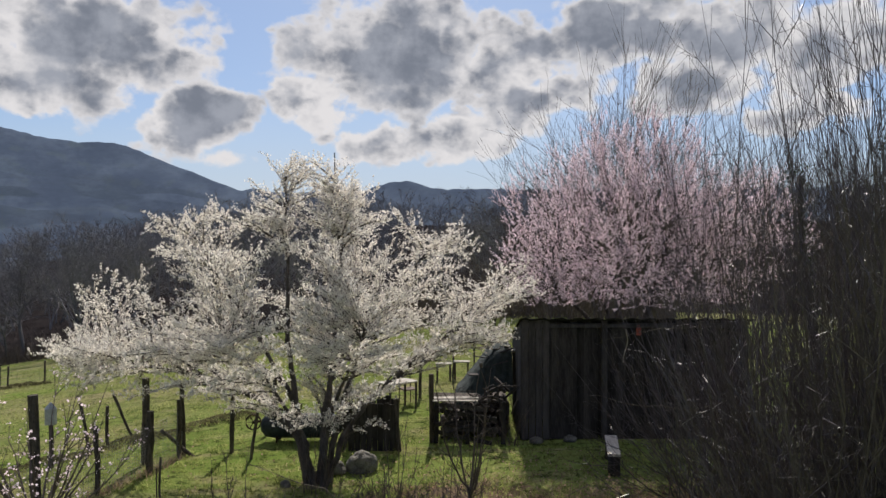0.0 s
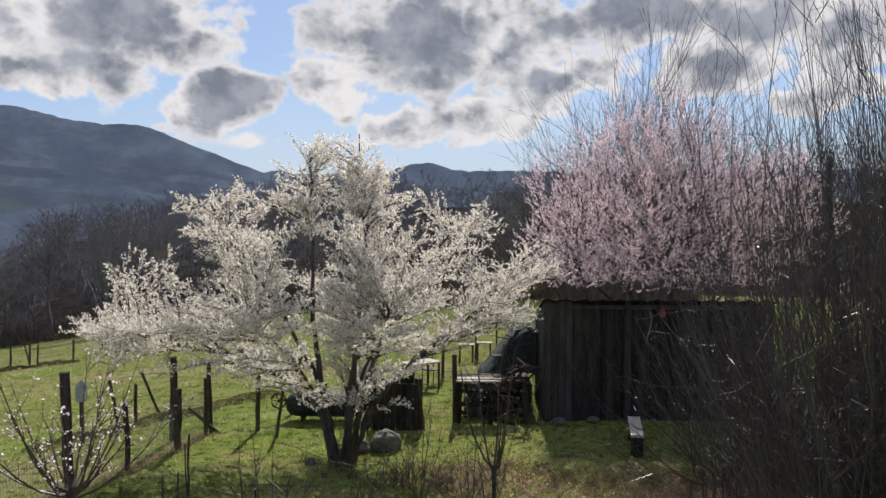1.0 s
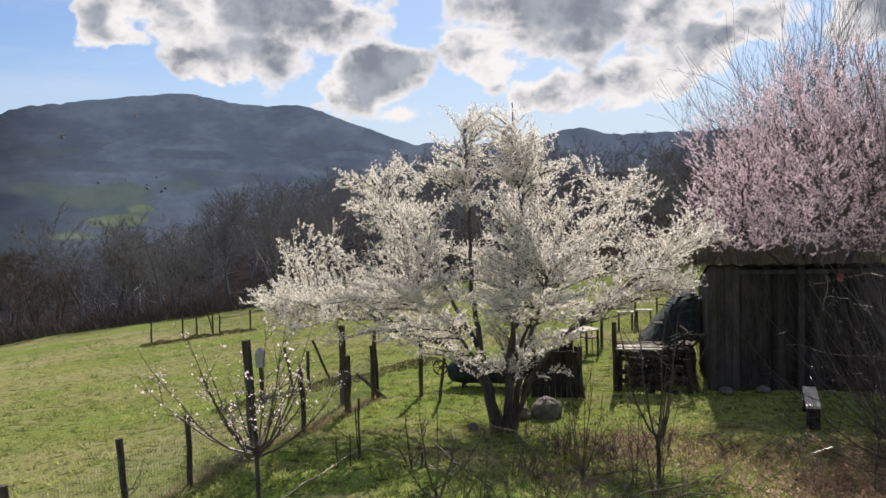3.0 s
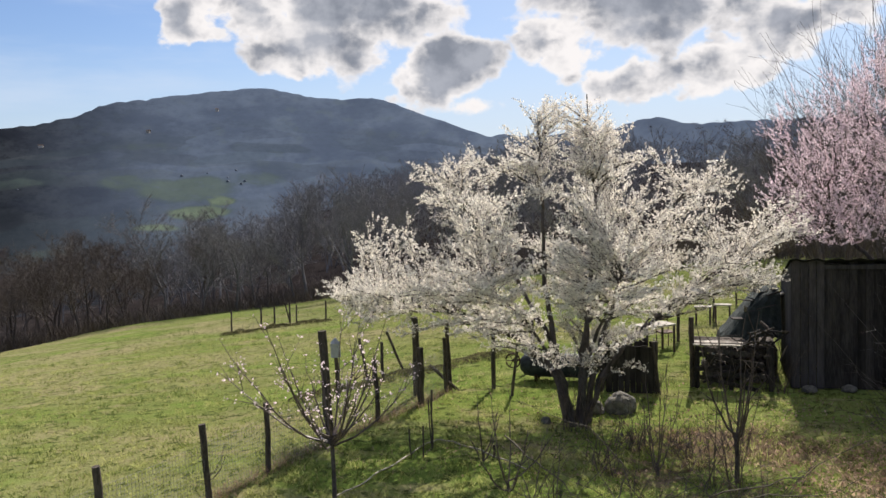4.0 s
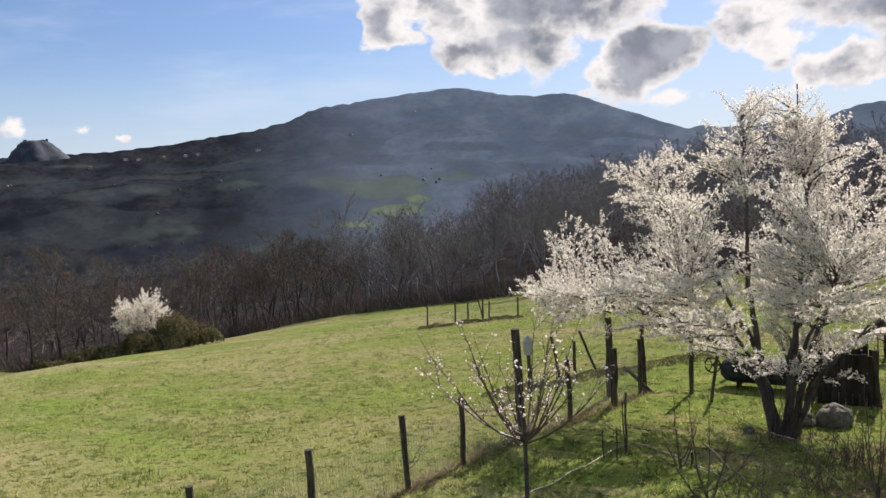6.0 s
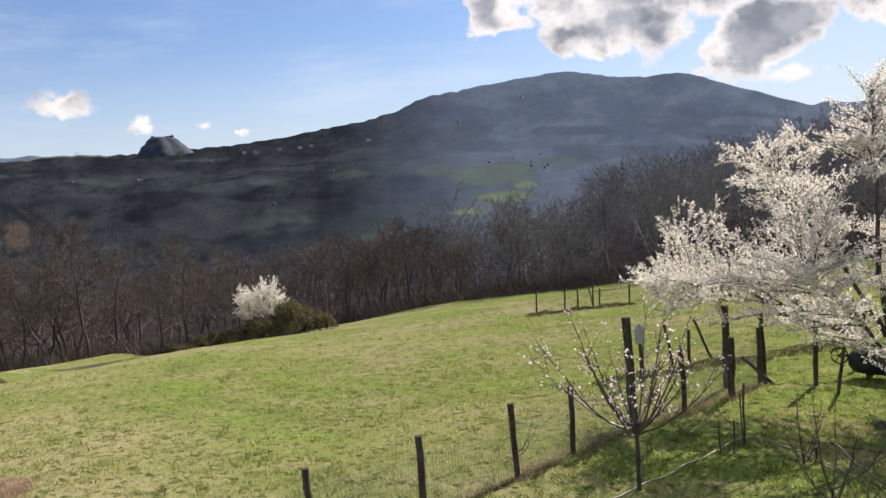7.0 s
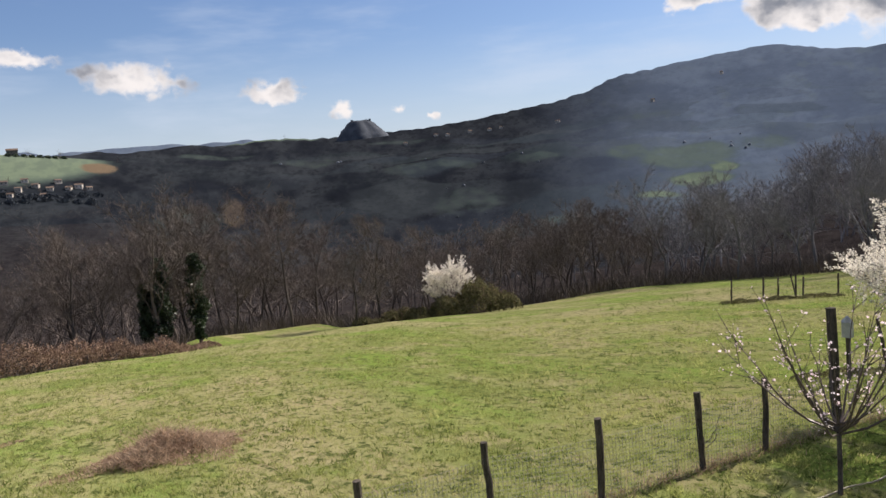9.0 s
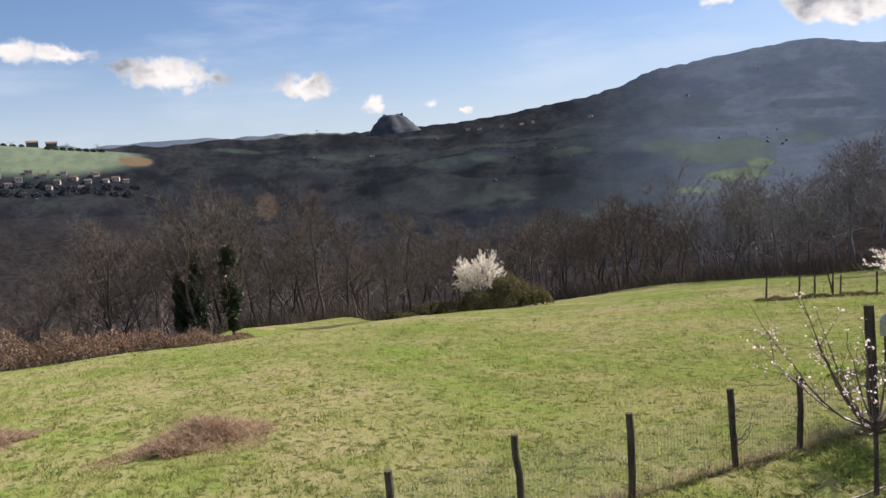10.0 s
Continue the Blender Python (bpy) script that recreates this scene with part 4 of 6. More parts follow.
    s = rg.uniform(1.2, 3.0, m) * (0.5 + r / 2600)
    ang = np.arange(k) * 2 * math.pi / k + rg.uniform(0, 6.3, m)[:, None]
    rings = []
    for wide, up in ((1.0, 0.15), (0.72, 0.85)):
        j = rg.uniform(0.75, 1.25, (m, k))
        rings.append(np.stack([x[:, None] + np.cos(ang) * s[:, None] * j * wide, y[:, None] + np.sin(ang) * s[:, None] * j * wide, (z + s * up)[:, None] + s[:, None] * 0.25 * (j - 1)], -1))
    tip = np.stack([x + s * rg.uniform(-0.25, 0.25, m), y + s * rg.uniform(-0.25, 0.25, m), z + s * rg.uniform(1.05, 1.4, m)], -1)
    verts = np.concatenate([*rings, tip[:, None]], 1)
    one = np.array([t for i in range(k) for t in ((i, (i + 1) % k, k + i), ((i + 1) % k, k + (i + 1) % k, k + i), (k + i, k + (i + 1) % k, 2 * k))])
    # trees in the valley take the colour with cloud shade in it
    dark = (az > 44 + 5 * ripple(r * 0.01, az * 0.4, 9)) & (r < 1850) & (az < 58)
    for name, pick, mat, label in (("hillside_trees", ~dark, M_WOODS, "distant hedge trees along the hillside fields"), ("valley_trees", dark, M_SHADEWOODS, "hedge trees along the valley fields, darkened for cloud shade")):
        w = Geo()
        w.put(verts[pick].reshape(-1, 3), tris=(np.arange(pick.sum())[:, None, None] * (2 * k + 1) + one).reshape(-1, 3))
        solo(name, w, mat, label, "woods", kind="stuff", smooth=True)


make_woods()


# ---- garden: fence, stakes and netting ----
def round_post(at, height, radius=0.05, lean=(0.0, 0.0), name="fence_post", label="weathered round wooden fence post", group="fence posts", rnd=random.Random(3)):
    g = Geo()
    k = 6
    s = np.linspace(0, 1, k)
    pts = np.stack([lean[0] * s + rnd.uniform(-0.012, 0.012), lean[1] * s, -0.25 + (height + 0.25) * s], 1)
    pts[1:-1, :2] += np.array([[rnd.uniform(-0.014, 0.014), rnd.uniform(-0.014, 0.014)] for _ in range(k - 2)])
    g.tube(pts, [radius * rnd.uniform(0.9, 1.1) for _ in range(k)], 8, True)
    return solo(name, g, M_POST, label, "post", group, at=at)


FENCE = [(-8.75, 2.8, 1.2), (-8.42, 4.67, 1.14), (-8.17, 6.57, 1.16), (-7.58, 8.11, 1.24), (-7.25, 10.06, 1.22), (-7.01, 11.42, 1.2),
         (-6.26, 14.46, 1.27), (-5.82, 15.77, 1.25), (-5.62, 17.3, 1.56), (-4.58, 17.27, 1.75), (-4.13, 19.75, 1.25)]
for k, (x, y, h) in enumerate(FENCE):
    round_post((x, y, float(land_height(x, y))), h, 0.05 if k != 7 else 0.075, (0.05 if k % 2 else -0.03, -0.04))
round_post((-6.68, 13.11, 0), 2.08, 0.085, (-0.03, -0.05), "fence_post", "tall thick grey wooden post")
round_post((-6.24, 16.67, 0), 1.72, 0.075, (0.04, -0.03))
round_post((-5.66, 17.1, 0), 1.17, 0.05)
round_post((-5.24, 17.27, 0), 0.55, 0.04, (-0.75, -0.3), "brace_pole", "slanting pole propped against the fence", "")
round_post((-8.38, 18.98, float(land_height(-8.38, 18.98))), 1.15, 0.04, (-0.2, -0.1))
round_post((-8.15, 19.37, float(land_height(-8.15, 19.37))), 0.95, 0.045)
round_post((-7.61, 19.82, float(land_height(-7.61, 19.82))), 1.15, 0.035, (-0.5, -0.2), "brace_pole", "slanting pole propped against the fence", "")
round_post((-4.08, 16.73, 0), 1.15, 0.035, (0.2, 0.0), "stake", "thin leaning wooden stake in the grass", "stakes")
round_post((-4.69, 13.07, 0), 1.06, 0.018, (0.05, 0.0), "stake", "thin leaning wooden stake in the grass", "stakes")
round_post((-4.62, 13.0, 0), 0.9, 0.012, (-0.05, 0.0), "stake", "thin leaning wooden stake in the grass", "stakes")
round_post((-4.69, 12.59, 0), 0.55, 0.014, (0.03, 0.0), "stake", "thin leaning wooden stake in the grass", "stakes")
round_post((-4.85, 12.5, 0), 0.5, 0.012, (-0.02, 0.0), "stake", "thin leaning wooden stake in the grass", "stakes")
round_post((-3.45, 12.8, 0), 0.22, 0.02, (0.0, 0.0), "peg", "short wooden peg in the grass", "")
for x, y, h in ((-25.08, 38.47, 1.3), (-23.69, 39.33, 1.35), (-23.07, 39.7, 1.2), (-22.3, 40.1, 1.3), (-22.0, 40.3, 1.15), (-20.5, 41.0, 1.2)):
    round_post((x, y, float(land_height(x, y))), h, 0.05, (0.06, 0), "fence_post", "thin dark post of the far paddock fence", "paddock fence posts")
round_post((-22.2, 40.1, float(land_height(-22.2, 40.1))), 1.3, 0.04, (-0.35, 0), "brace_pole", "slanting pole propped against the fence", "")


def netting(a, b, height, name="fence_netting", mesh=0.06):
    """Wire netting between two posts: line wires and upright wires."""
    a, b = np.array(a), np.array(b)
    root = new(name)
    tagged(root, "sagging galvanised wire netting between the posts", "netting", "fence netting")
    root.location = a
    n = max(2, int(np.linalg.norm(b - a) / mesh))
    g = Geo()
    rows = int(height / mesh)
    for k in range(rows + 1):
        s = np.linspace(0, 1, 7)[:, None]
        line = (b - a) * s + np.array((0, 0, 0.04 + k * mesh)) - np.array((0, 0, 0.03)) * np.sin(math.pi * s)
        g.tube(line, 0.0024, 3)
    for k in range(n + 1):
        u = k / n
        p = (b - a) * u
        g.tube([p + (0, 0, 0.0), p + (0, 0, 0.04 + rows * mesh - 0.03 * math.sin(math.pi * u))], 0.0027, 3)
    part("wire", g, M_WIRE, root)


LINE = [(x, y, float(land_height(x, y))) for x, y, h in FENCE[:6]] + [(-6.68, 13.11, 0)] + [(x, y, 0) for x, y, h in FENCE[6:9]]
for a, b in zip(LINE[:-1], LINE[1:]):
    netting(a, b, 0.95)
netting((-25.08, 38.47, float(land_height(-25.08, 38.47))), (-20.5, 41.0, float(land_height(-20.5, 41.0))), 1.0, mesh=0.2)

g = Geo()
g.box((0.2, 0.16, 0.34), pose(0, 0, 0.95))
box_post = thing("post_box", (-8.46, 17.2, float(land_height(-8.46, 17.2))), "pale grey box fixed on a wooden post", "box")
part("box", g, M_BOX, box_post)
g = Geo()
g.tube([(0, 0, 1.29), (0, 0, 1.42)], [0.14, 0.02], 4, True)
part("cap", g, M_BOX, box_post)
g = Geo()
g.tube([(0, 0.0, -0.2), (0.01, 0, 0.6), (0, 0, 1.0)], 0.05, 8, True)
part("post", g, M_POST, box_post)


def hose():
    g = Geo()
    way = np.array([(-5.6, 9.6), (-5.35, 10.6), (-5.13, 11.6), (-4.95, 12.4), (-4.8, 13.25), (-4.6, 13.45), (-4.2, 13.3), (-3.45, 12.8), (-2.8, 12.3)])
    u = np.linspace(0, len(way) - 1, 60)
    x, y = np.interp(u, range(len(way)), way[:, 0]), np.interp(u, range(len(way)), way[:, 1])
    g.tube(np.stack([x + 0.02 * np.sin(u * 5), y, land_height(x, y) + 0.03 + 0.012 * np.sin(u * 7)], 1), 0.013, 6, True)
    solo("garden_hose", g, M_HOSE, "pale garden hose lying across the grass", "hose", smooth=True)


hose()


# ---- young trees and loose shoots ----
def young_tree(name, at, trunk_h, height, arms, spread, seed, label, buds=0, twig=0.012, mat=None):
    rnd, rg = random.Random(seed), np.random.default_rng(seed)
    root = thing(name, at, label, "tree")
    t, c, places = Geo(), Geo(), []
    t.tube([(0, 0, -0.15), (0.01, 0, trunk_h * 0.5), (0, 0.01, trunk_h)], [twig * 3.2, twig * 2.7, twig * 2.6], 7)
    for k in range(arms):
        c = Geo()
        a = k * 2.4 + rnd.uniform(-0.4, 0.4)
        start = np.array([0, 0, trunk_h - rnd.uniform(0, 0.2)])
        out = spread * rnd.uniform(0.45, 1.1)
        end = np.array([math.cos(a) * out, math.sin(a) * out, (height - trunk_h) * rnd.uniform(0.55, 1.05)])
        s = np.linspace(0, 1, 8)[:, None]
        line = start + end * np.concatenate([s ** 0.72, s ** 0.72, s ** 1.2], 1) + rg.normal(scale=0.018, size=(8, 3)) * s
        c.tube(line, np.linspace(twig * 1.5, twig * 0.3, 8), 5)
        for j in range(rnd.randint(3, 8)):
            i = rnd.randint(2, 6)
            d = end / np.linalg.norm(end) + rg.normal(scale=0.45, size=3) + (0, 0, 0.25)
            d /= np.linalg.norm(d)
            L = rnd.uniform(0.2, 0.65) * height / 2.9
            side = line[i] + d * np.linspace(0, 1, 4)[:, None] * L
            c.tube(side, np.linspace(twig * 0.6, twig * 0.2, 4), 4)
            places.append(side[1:] + rg.normal(scale=0.012, size=(3, 3)))
        places.append(line[4:])
        part("branch", c, mat or M_TWIG, root)
    part("trunk", t, mat or M_BARK, root, smooth=True)
    if buds:
        pts = np.concatenate(places)
        pick = pts[rg.integers(0, len(pts), buds)] + rg.normal(scale=0.022, size=(buds, 3))
        b = Geo()
        b.leaves(pick, rg.uniform(0.010, 0.026, buds), rg)
        part("blossom", b, M_PINK, root, "scattered pale pink buds")
    return root


young_tree("young_tree", (-5.35, 10.47, 0), 1.02, 2.85, 19, 1.55, 4, "young fruit tree with sparse pale buds beside the fence", 800)
young_tree("sapling", (0.42, 12.47, 0), 0.75, 2.7, 6, 0.6, 9, "bare forked sapling in the garden", 0, 0.013)
young_tree("sapling", (-0.75, 12.5, 0), 0.2, 2.3, 5, 0.4, 12, "bare thin shoots rising from the grass", 0, 0.009)
young_tree("sapling", (-2.9, 11.4, 0), 0.15, 1.6, 7, 0.9, 15, "bare thin shoots rising from the grass", 0, 0.009)
young_tree("sapling", (-3.6, 12.6, 0), 0.15, 1.3, 4, 0.4, 19, "bare thin shoots rising from the grass", 0, 0.008)
young_tree("sapling", (-7.9, 11.0, float(land_height(-7.9, 11.0))), 0.2, 0.9, 4, 0.3, 23, "bare thin shoots rising from the grass", 0, 0.007)


def bare_shrub(name, at, stems, reach, height, seed, label, mat, thick=0.012, arch=0.0, side=3, bias=(0, 0)):
    rnd, rg = random.Random(seed), np.random.default_rng(seed)
    root = thing(name, at, label, "shrub")
    c = Geo()
    for k in range(stems):
        a, out = rnd.uniform(0, 2 * math.pi), reach * rnd.uniform(0.15, 1.0)
        h = height * rnd.uniform(0.45, 1.0)
        end = np.array([math.cos(a) * out + bias[0] * h / height, math.sin(a) * out + bias[1] * h / height, h])
        s = np.linspace(0, 1, 9)[:, None]
        base = np.array([rnd.gauss(0, 0.18), rnd.gauss(0, 0.18), -0.05])
        line = base + end * np.concatenate([s ** 1.2, s ** 1.2, s ** (1.0 - 0.3 * arch)], 1)
        line[:, 2] -= arch * (s[:, 0] ** 3) * h * 0.5
        line += rg.normal(scale=0.02, size=(9, 3)) * s
        r = thick * rnd.uniform(0.5, 1.2)
        c.tube(line, np.linspace(r, r * 0.22, 9), 4)
        for j in range(rnd.randint(0, side * 2)):
            i = rnd.randint(2, 7)
            d = line[i + 1] - line[i]
            d = d / np.linalg.norm(d) + rg.normal(scale=0.4, size=3)
            d /= np.linalg.norm(d)
            L = rnd.uniform(0.15, 0.5) * h * 0.35
            c.tube(line[i] + d * np.linspace(0, 1, 4)[:, None] * L + rg.normal(scale=0.01, size=(4, 3)), np.linspace(r * 0.5, r * 0.15, 4), 3)
    part("stem_mass", c, mat, root)
    return root


# the tall coppice of reddish shoots
def coppice(at, stems, reach, height, seed, bias=(0, 0), bushy=1.0):
    rnd, rg = random.Random(seed), np.random.default_rng(seed)
    root = thing("coppice_shrub", at, "dense tall shrub of dark reddish bare shoots", "shrub", "coppice shrubs")
    c, single = Geo(), []
    mass = c
    slivers, ways, lens = [], [], []
    for k in range(stems):
        c = mass
        if k < 14:
            c = Geo()
            single.append(c)
        a, out = rnd.uniform(0, 2 * math.pi), reach * rnd.uniform(0.1, 1.55)
        h = height * rnd.uniform(0.26, 1.08)
        foot = np.array([rnd.gauss(0, 0.35), rnd.gauss(0, 0.35), -0.05])
        top = np.array([math.cos(a) * out + bias[0], math.sin(a) * out + bias[1], h])
        s = np.linspace(0, 1, 8)[:, None]
        bow = rnd.uniform(0.55, 1.4)
        line = foot + top * np.concatenate([s ** bow, s ** bow, s], 1) + np.cumsum(rg.normal(scale=0.022, size=(8, 3)), 0)
        r = 0.012 * rnd.uniform(0.45, 1.2)
        c.tube(line, np.linspace(r, r * 0.22, 8), 3)
        for j in range(int(rnd.randint(4, 10) * bushy)):
            i = rnd.randint(1, 6)
            d = line[i + 1] - line[i]
            d = d / np.linalg.norm(d) + rg.normal(scale=0.66 - 0.06 * i, size=3) + (0, 0, 0.1)
            d /= np.linalg.norm(d)
            L = rnd.uniform(0.3, 1.5)
            twig = line[i] + d * np.linspace(0, 1, 4)[:, None] * L + np.cumsum(rg.normal(scale=0.03, size=(4, 3)), 0) + np.array((0, 0, 0.12)) * (np.linspace(0, 1, 4)[:, None] ** 2) * L
            c.tube(twig, np.linspace(r * 0.45, r * 0.18, 4), 3)
            for m in range(3):
                slivers.append(twig[rnd.randint(1, 3)])
                ways.append(d + rg.normal(scale=0.6, size=3))
                lens.append(rnd.uniform(0.1, 0.4))
    c = mass
    for g in single:
        part("stem", g, M_REDTWIG, root)
    at_, way = np.array(slivers), np.array(ways)
    way /= np.linalg.norm(way, axis=1)[:, None]
    side = np.cross(way, rg.normal(size=way.shape))
    side /= np.linalg.norm(side, axis=1)[:, None]
    c.put(np.stack([at_ - side * 0.003, at_ + side * 0.003, at_ + way * np.array(lens)[:, None]], 1).reshape(-1, 3), tris=np.arange(len(at_) * 3).reshape(-1, 3))
    part("shoot_mass", c, M_REDTWIG, root)["kind"] = "stuff"


for k, (az, r, stems, reach, height, bx_, by_) in enumerate(((-26.5, 9.6, 120, 1.3, 6.2, 0.0, 0.0), (-30.5, 9.4, 200, 1.5, 7.2, 0.0, 0.0), (-35, 9.2, 190, 1.6, 8.0, 0.0, 0.0), (-27, 12.0, 150, 1.7, 7.0, 0.0, 0.0),
                                                       (-31.5, 12.4, 190, 1.9, 8.4, 0.0, 0.0), (-23.5, 12.8, 100, 1.5, 5.0, -0.3, 0.0), (-22, 15.2, 90, 1.8, 5.6, 0.0, 0.0), (-19.0, 14.6, 80, 1.5, 3.3, -0.5, 0.0))):
    coppice((-r * math.sin(radians(az)), r * math.cos(radians(az)), 0), stems, reach, height, 130 + k, (bx_, by_))
for k, (az, r, stems, reach, height) in enumerate(((-17.4, 13.2, 8, 1.3, 8.4), (-21.0, 12.2, 13, 1.5, 8.6), (-24.5, 11.0, 16, 1.4, 8.6))):
    coppice((-r * math.sin(radians(az)), r * math.cos(radians(az)), 0), stems, reach, height, 160 + k, (-0.3, 0), 0.45)
# suckers and arching cut stems in front
for k, (x, y, stems, reach, height, arch, mat) in enumerate((
        (1.6, 9.2, 26, 2.0, 1.9, 0.7, M_PALETWIG), (-0.9, 10.3, 46, 1.5, 1.5, 0.5, M_TWIG), (0.6, 10.6, 40, 1.3, 1.7, 0.3, M_TWIG), (-2.2, 10.8, 46, 1.2, 1.4, 0.4, M_TWIG),
        (2.6, 10.2, 30, 1.7, 1.6, 0.7, M_PALETWIG), (-1.6, 12.6, 36, 0.9, 1.2, 0.2, M_TWIG), (0.2, 12.0, 22, 0.8, 2.2, 0.0, M_TWIG), (-2.35, 14.75, 46, 0.75, 1.7, 0.1, M_TWIG), (1.5, 18.0, 40, 0.8, 1.5, 0.3, M_TWIG), (-1.2, 13.9, 70, 0.7, 0.9, 0.1, M_TWIG), (-0.4, 13.6, 60, 0.8, 0.8, 0.2, M_TWIG), (0.4, 14.2, 50, 0.7, 0.6, 0.2, M_TWIG), (-0.2, 9.6, 30, 1.4, 1.9, 0.4, M_TWIG))):
    bare_shrub("bare_shrub", (x, y, 0), int(stems * 0.6), reach, height, 235 + k, "low shrub of thin bare stems in the garden", mat, 0.008, arch, 2)


# shrubs added to cover the sunlit grass that shows over the roof
for k, x in enumerate((2.2, 3.4, 4.6, 5.8, 7.0)):
    bare_shrub("bare_shrub", (x, 21.0 + 0.2 * (k % 2), 0), 90, 1.2, 3.1, 270 + k, "dense shrub added behind the shed to hide bright grass", M_TWIG, 0.011, 0.1, 4)


def fallen_branch(name, pts, radius, label, twigs=5):
    rg = np.random.default_rng(int(abs(pts[0][0]) * 100))
    u = np.linspace(0, len(pts) - 1, 14)
    line = np.stack([np.interp(u, range(len(pts)), [p[i] for p in pts]) for i in range(3)], 1) + rg.normal(scale=0.015, size=(14, 3))
    root = thing(name, tuple(line[0]), label, "branch", "cut branches")
    g = Geo()
    g.tube(line - line[0], np.linspace(radius, radius * 0.3, 14), 6, True)
    part("stem", g, M_PALETWIG, root, smooth=True)
    for k in range(twigs):
        i = 3 + 2 * k
        d = line[i + 1] - line[i]
        d = d / np.linalg.norm(d) + rg.normal(scale=0.5, size=3)
        b = Geo()
        b.tube(line[i] - line[0] + d * np.linspace(0, 0.35, 4)[:, None], np.linspace(radius * 0.4, radius * 0.15, 4), 4)
        part("side_twig", b, M_PALETWIG, root)


fallen_branch("cut_branch", [(3.6, 9.4, 0.55), (2.2, 9.2, 0.75), (0.9, 9.4, 0.5), (-0.2, 9.7, 0.05)], 0.016, "long pale cut branch lying over the shrubs")
fallen_branch("cut_branch", [(-2.9, 11.3, 0.9), (-2.0, 10.6, 0.55), (-1.0, 10.0, 0.05)], 0.012, "long pale cut branch lying over the shrubs")
fallen_branch("cut_branch", [(-0.6, 9.2, 0.75), (0.2, 9.2, 1.1), (0.9, 9.1, 1.35), (1.6, 9.0, 1.9)], 0.012, "long pale cut branch lying over the shrubs", 3)
fallen_branch("cut_branch", [(-0.3, 9.2, 0.8), (0.5, 9.1, 1.1), (1.2, 9.1, 1.2), (1.7, 9.0, 1.55)], 0.010, "long pale cut branch lying over the shrubs", 3)
fallen_branch("cut_branch", [(-1.1, 9.2, 0.7), (-0.9, 9.2, 1.3), (-1.3, 9.1, 1.75), (-2.2, 9.0, 2.1)], 0.011, "long dark arching shoot over the shrubs", 4)
fallen_branch("cut_branch", [(4.9, 12.4, 2.3), (3.9, 12.1, 2.05), (2.9, 12.0, 2.15), (2.2, 12.0, 2.3)], 0.009, "long pale arching shoot in front of the shed", 0)
fallen_branch("cut_branch", [(4.9, 12.6, 3.1), (4.0, 12.4, 3.3), (3.0, 12.4, 3.2), (2.4, 12.5, 3.0)], 0.008, "long pale arching shoot in front of the shed", 0)


# ---- shed, woodpile and garden clutter ----
def shed():
    rnd = random.Random(8)
    root = thing("shed", (1.8, 18.35, 0), "dark weathered plank shed with a low roof", "shed")
    w, d = 5.2, 2.2
    for k in range(22):
        g = Geo()
        g.box((d / 22 + 0.006, 0.03, 2.72 - 0.29 * d * k / 22 + rnd.uniform(-0.02, 0.0)), pose(0, d * (k + 0.5) / 22, 0, 0, 0, 90), bevel=0.004)
        part("plank", g, M_PLANK, root)
    for k in range(34):
        g = Geo()
        g.box((w / 34 + 0.006, 0.03, 2.44 + rnd.uniform(-0.01, 0.01)), pose(w * (k + 0.5) / 34, d, -0.4), bevel=0.004)
        part("plank", g, M_PLANK, root)
    for k in range(22):
        g = Geo()
        g.box((d / 22 + 0.006, 0.03, 2.7 - 0.29 * d * k / 22), pose(w, d * (k + 0.5) / 22, 0, 0, 0, 90), bevel=0.004)
        part("plank", g, M_PLANK, root)
    for k in range(4):
        g = Geo()
        g.box((0.15, 0.03, 2.78), pose(0.08 + 0.16 * k, -0.02, 0), bevel=0.004)
        part("plank", g, M_PLANK, root)
    for x in (1.9, 3.6, w - 0.1):
        g = Geo()
        g.box((0.13, 0.13, 2.75), pose(x, 0, 0))
        part("post", g, M_PLANK, root)
    for z, x0, L in ((2.62, 0.0, w),):
        g = Geo()
        g.box((0.1, 0.1, L), pose(x0, 0.03, z, 0, 90, 0))
        part("beam", g, M_PLANK, root)
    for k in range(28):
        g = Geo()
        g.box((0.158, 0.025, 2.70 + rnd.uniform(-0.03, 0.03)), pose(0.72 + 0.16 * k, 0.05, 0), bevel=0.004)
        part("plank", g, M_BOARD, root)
    roof = Geo()
    n = 40
    x = np.linspace(-0.06, w + 0.1, n)
    top = 0.025 * np.sin(np.arange(n) * math.pi / 1.5)
    rows = []
    for y, z in ((-0.16, 2.80), (d + 0.3, 2.03)):
        rows.append(np.stack([x, np.full(n, y), z + top], 1))
    for y, z in ((-0.16, 2.78), (d + 0.3, 2.01)):
        rows.append(np.stack([x, np.full(n, y), z + top], 1))
    q = []
    for i in range(n - 1):
        q += [(i, i + 1, n + i + 1, n + i), (2 * n + i, 3 * n + i, 3 * n + i + 1, 2 * n + i + 1), (i, 2 * n + i, 2 * n + i + 1, i + 1), (n + i, n + i + 1, 3 * n + i + 1, 3 * n + i)]
    roof.put(np.concatenate(rows), q)
    part("roof", roof, M_OLDROOF, root, "dark corrugated roof", True)


shed()


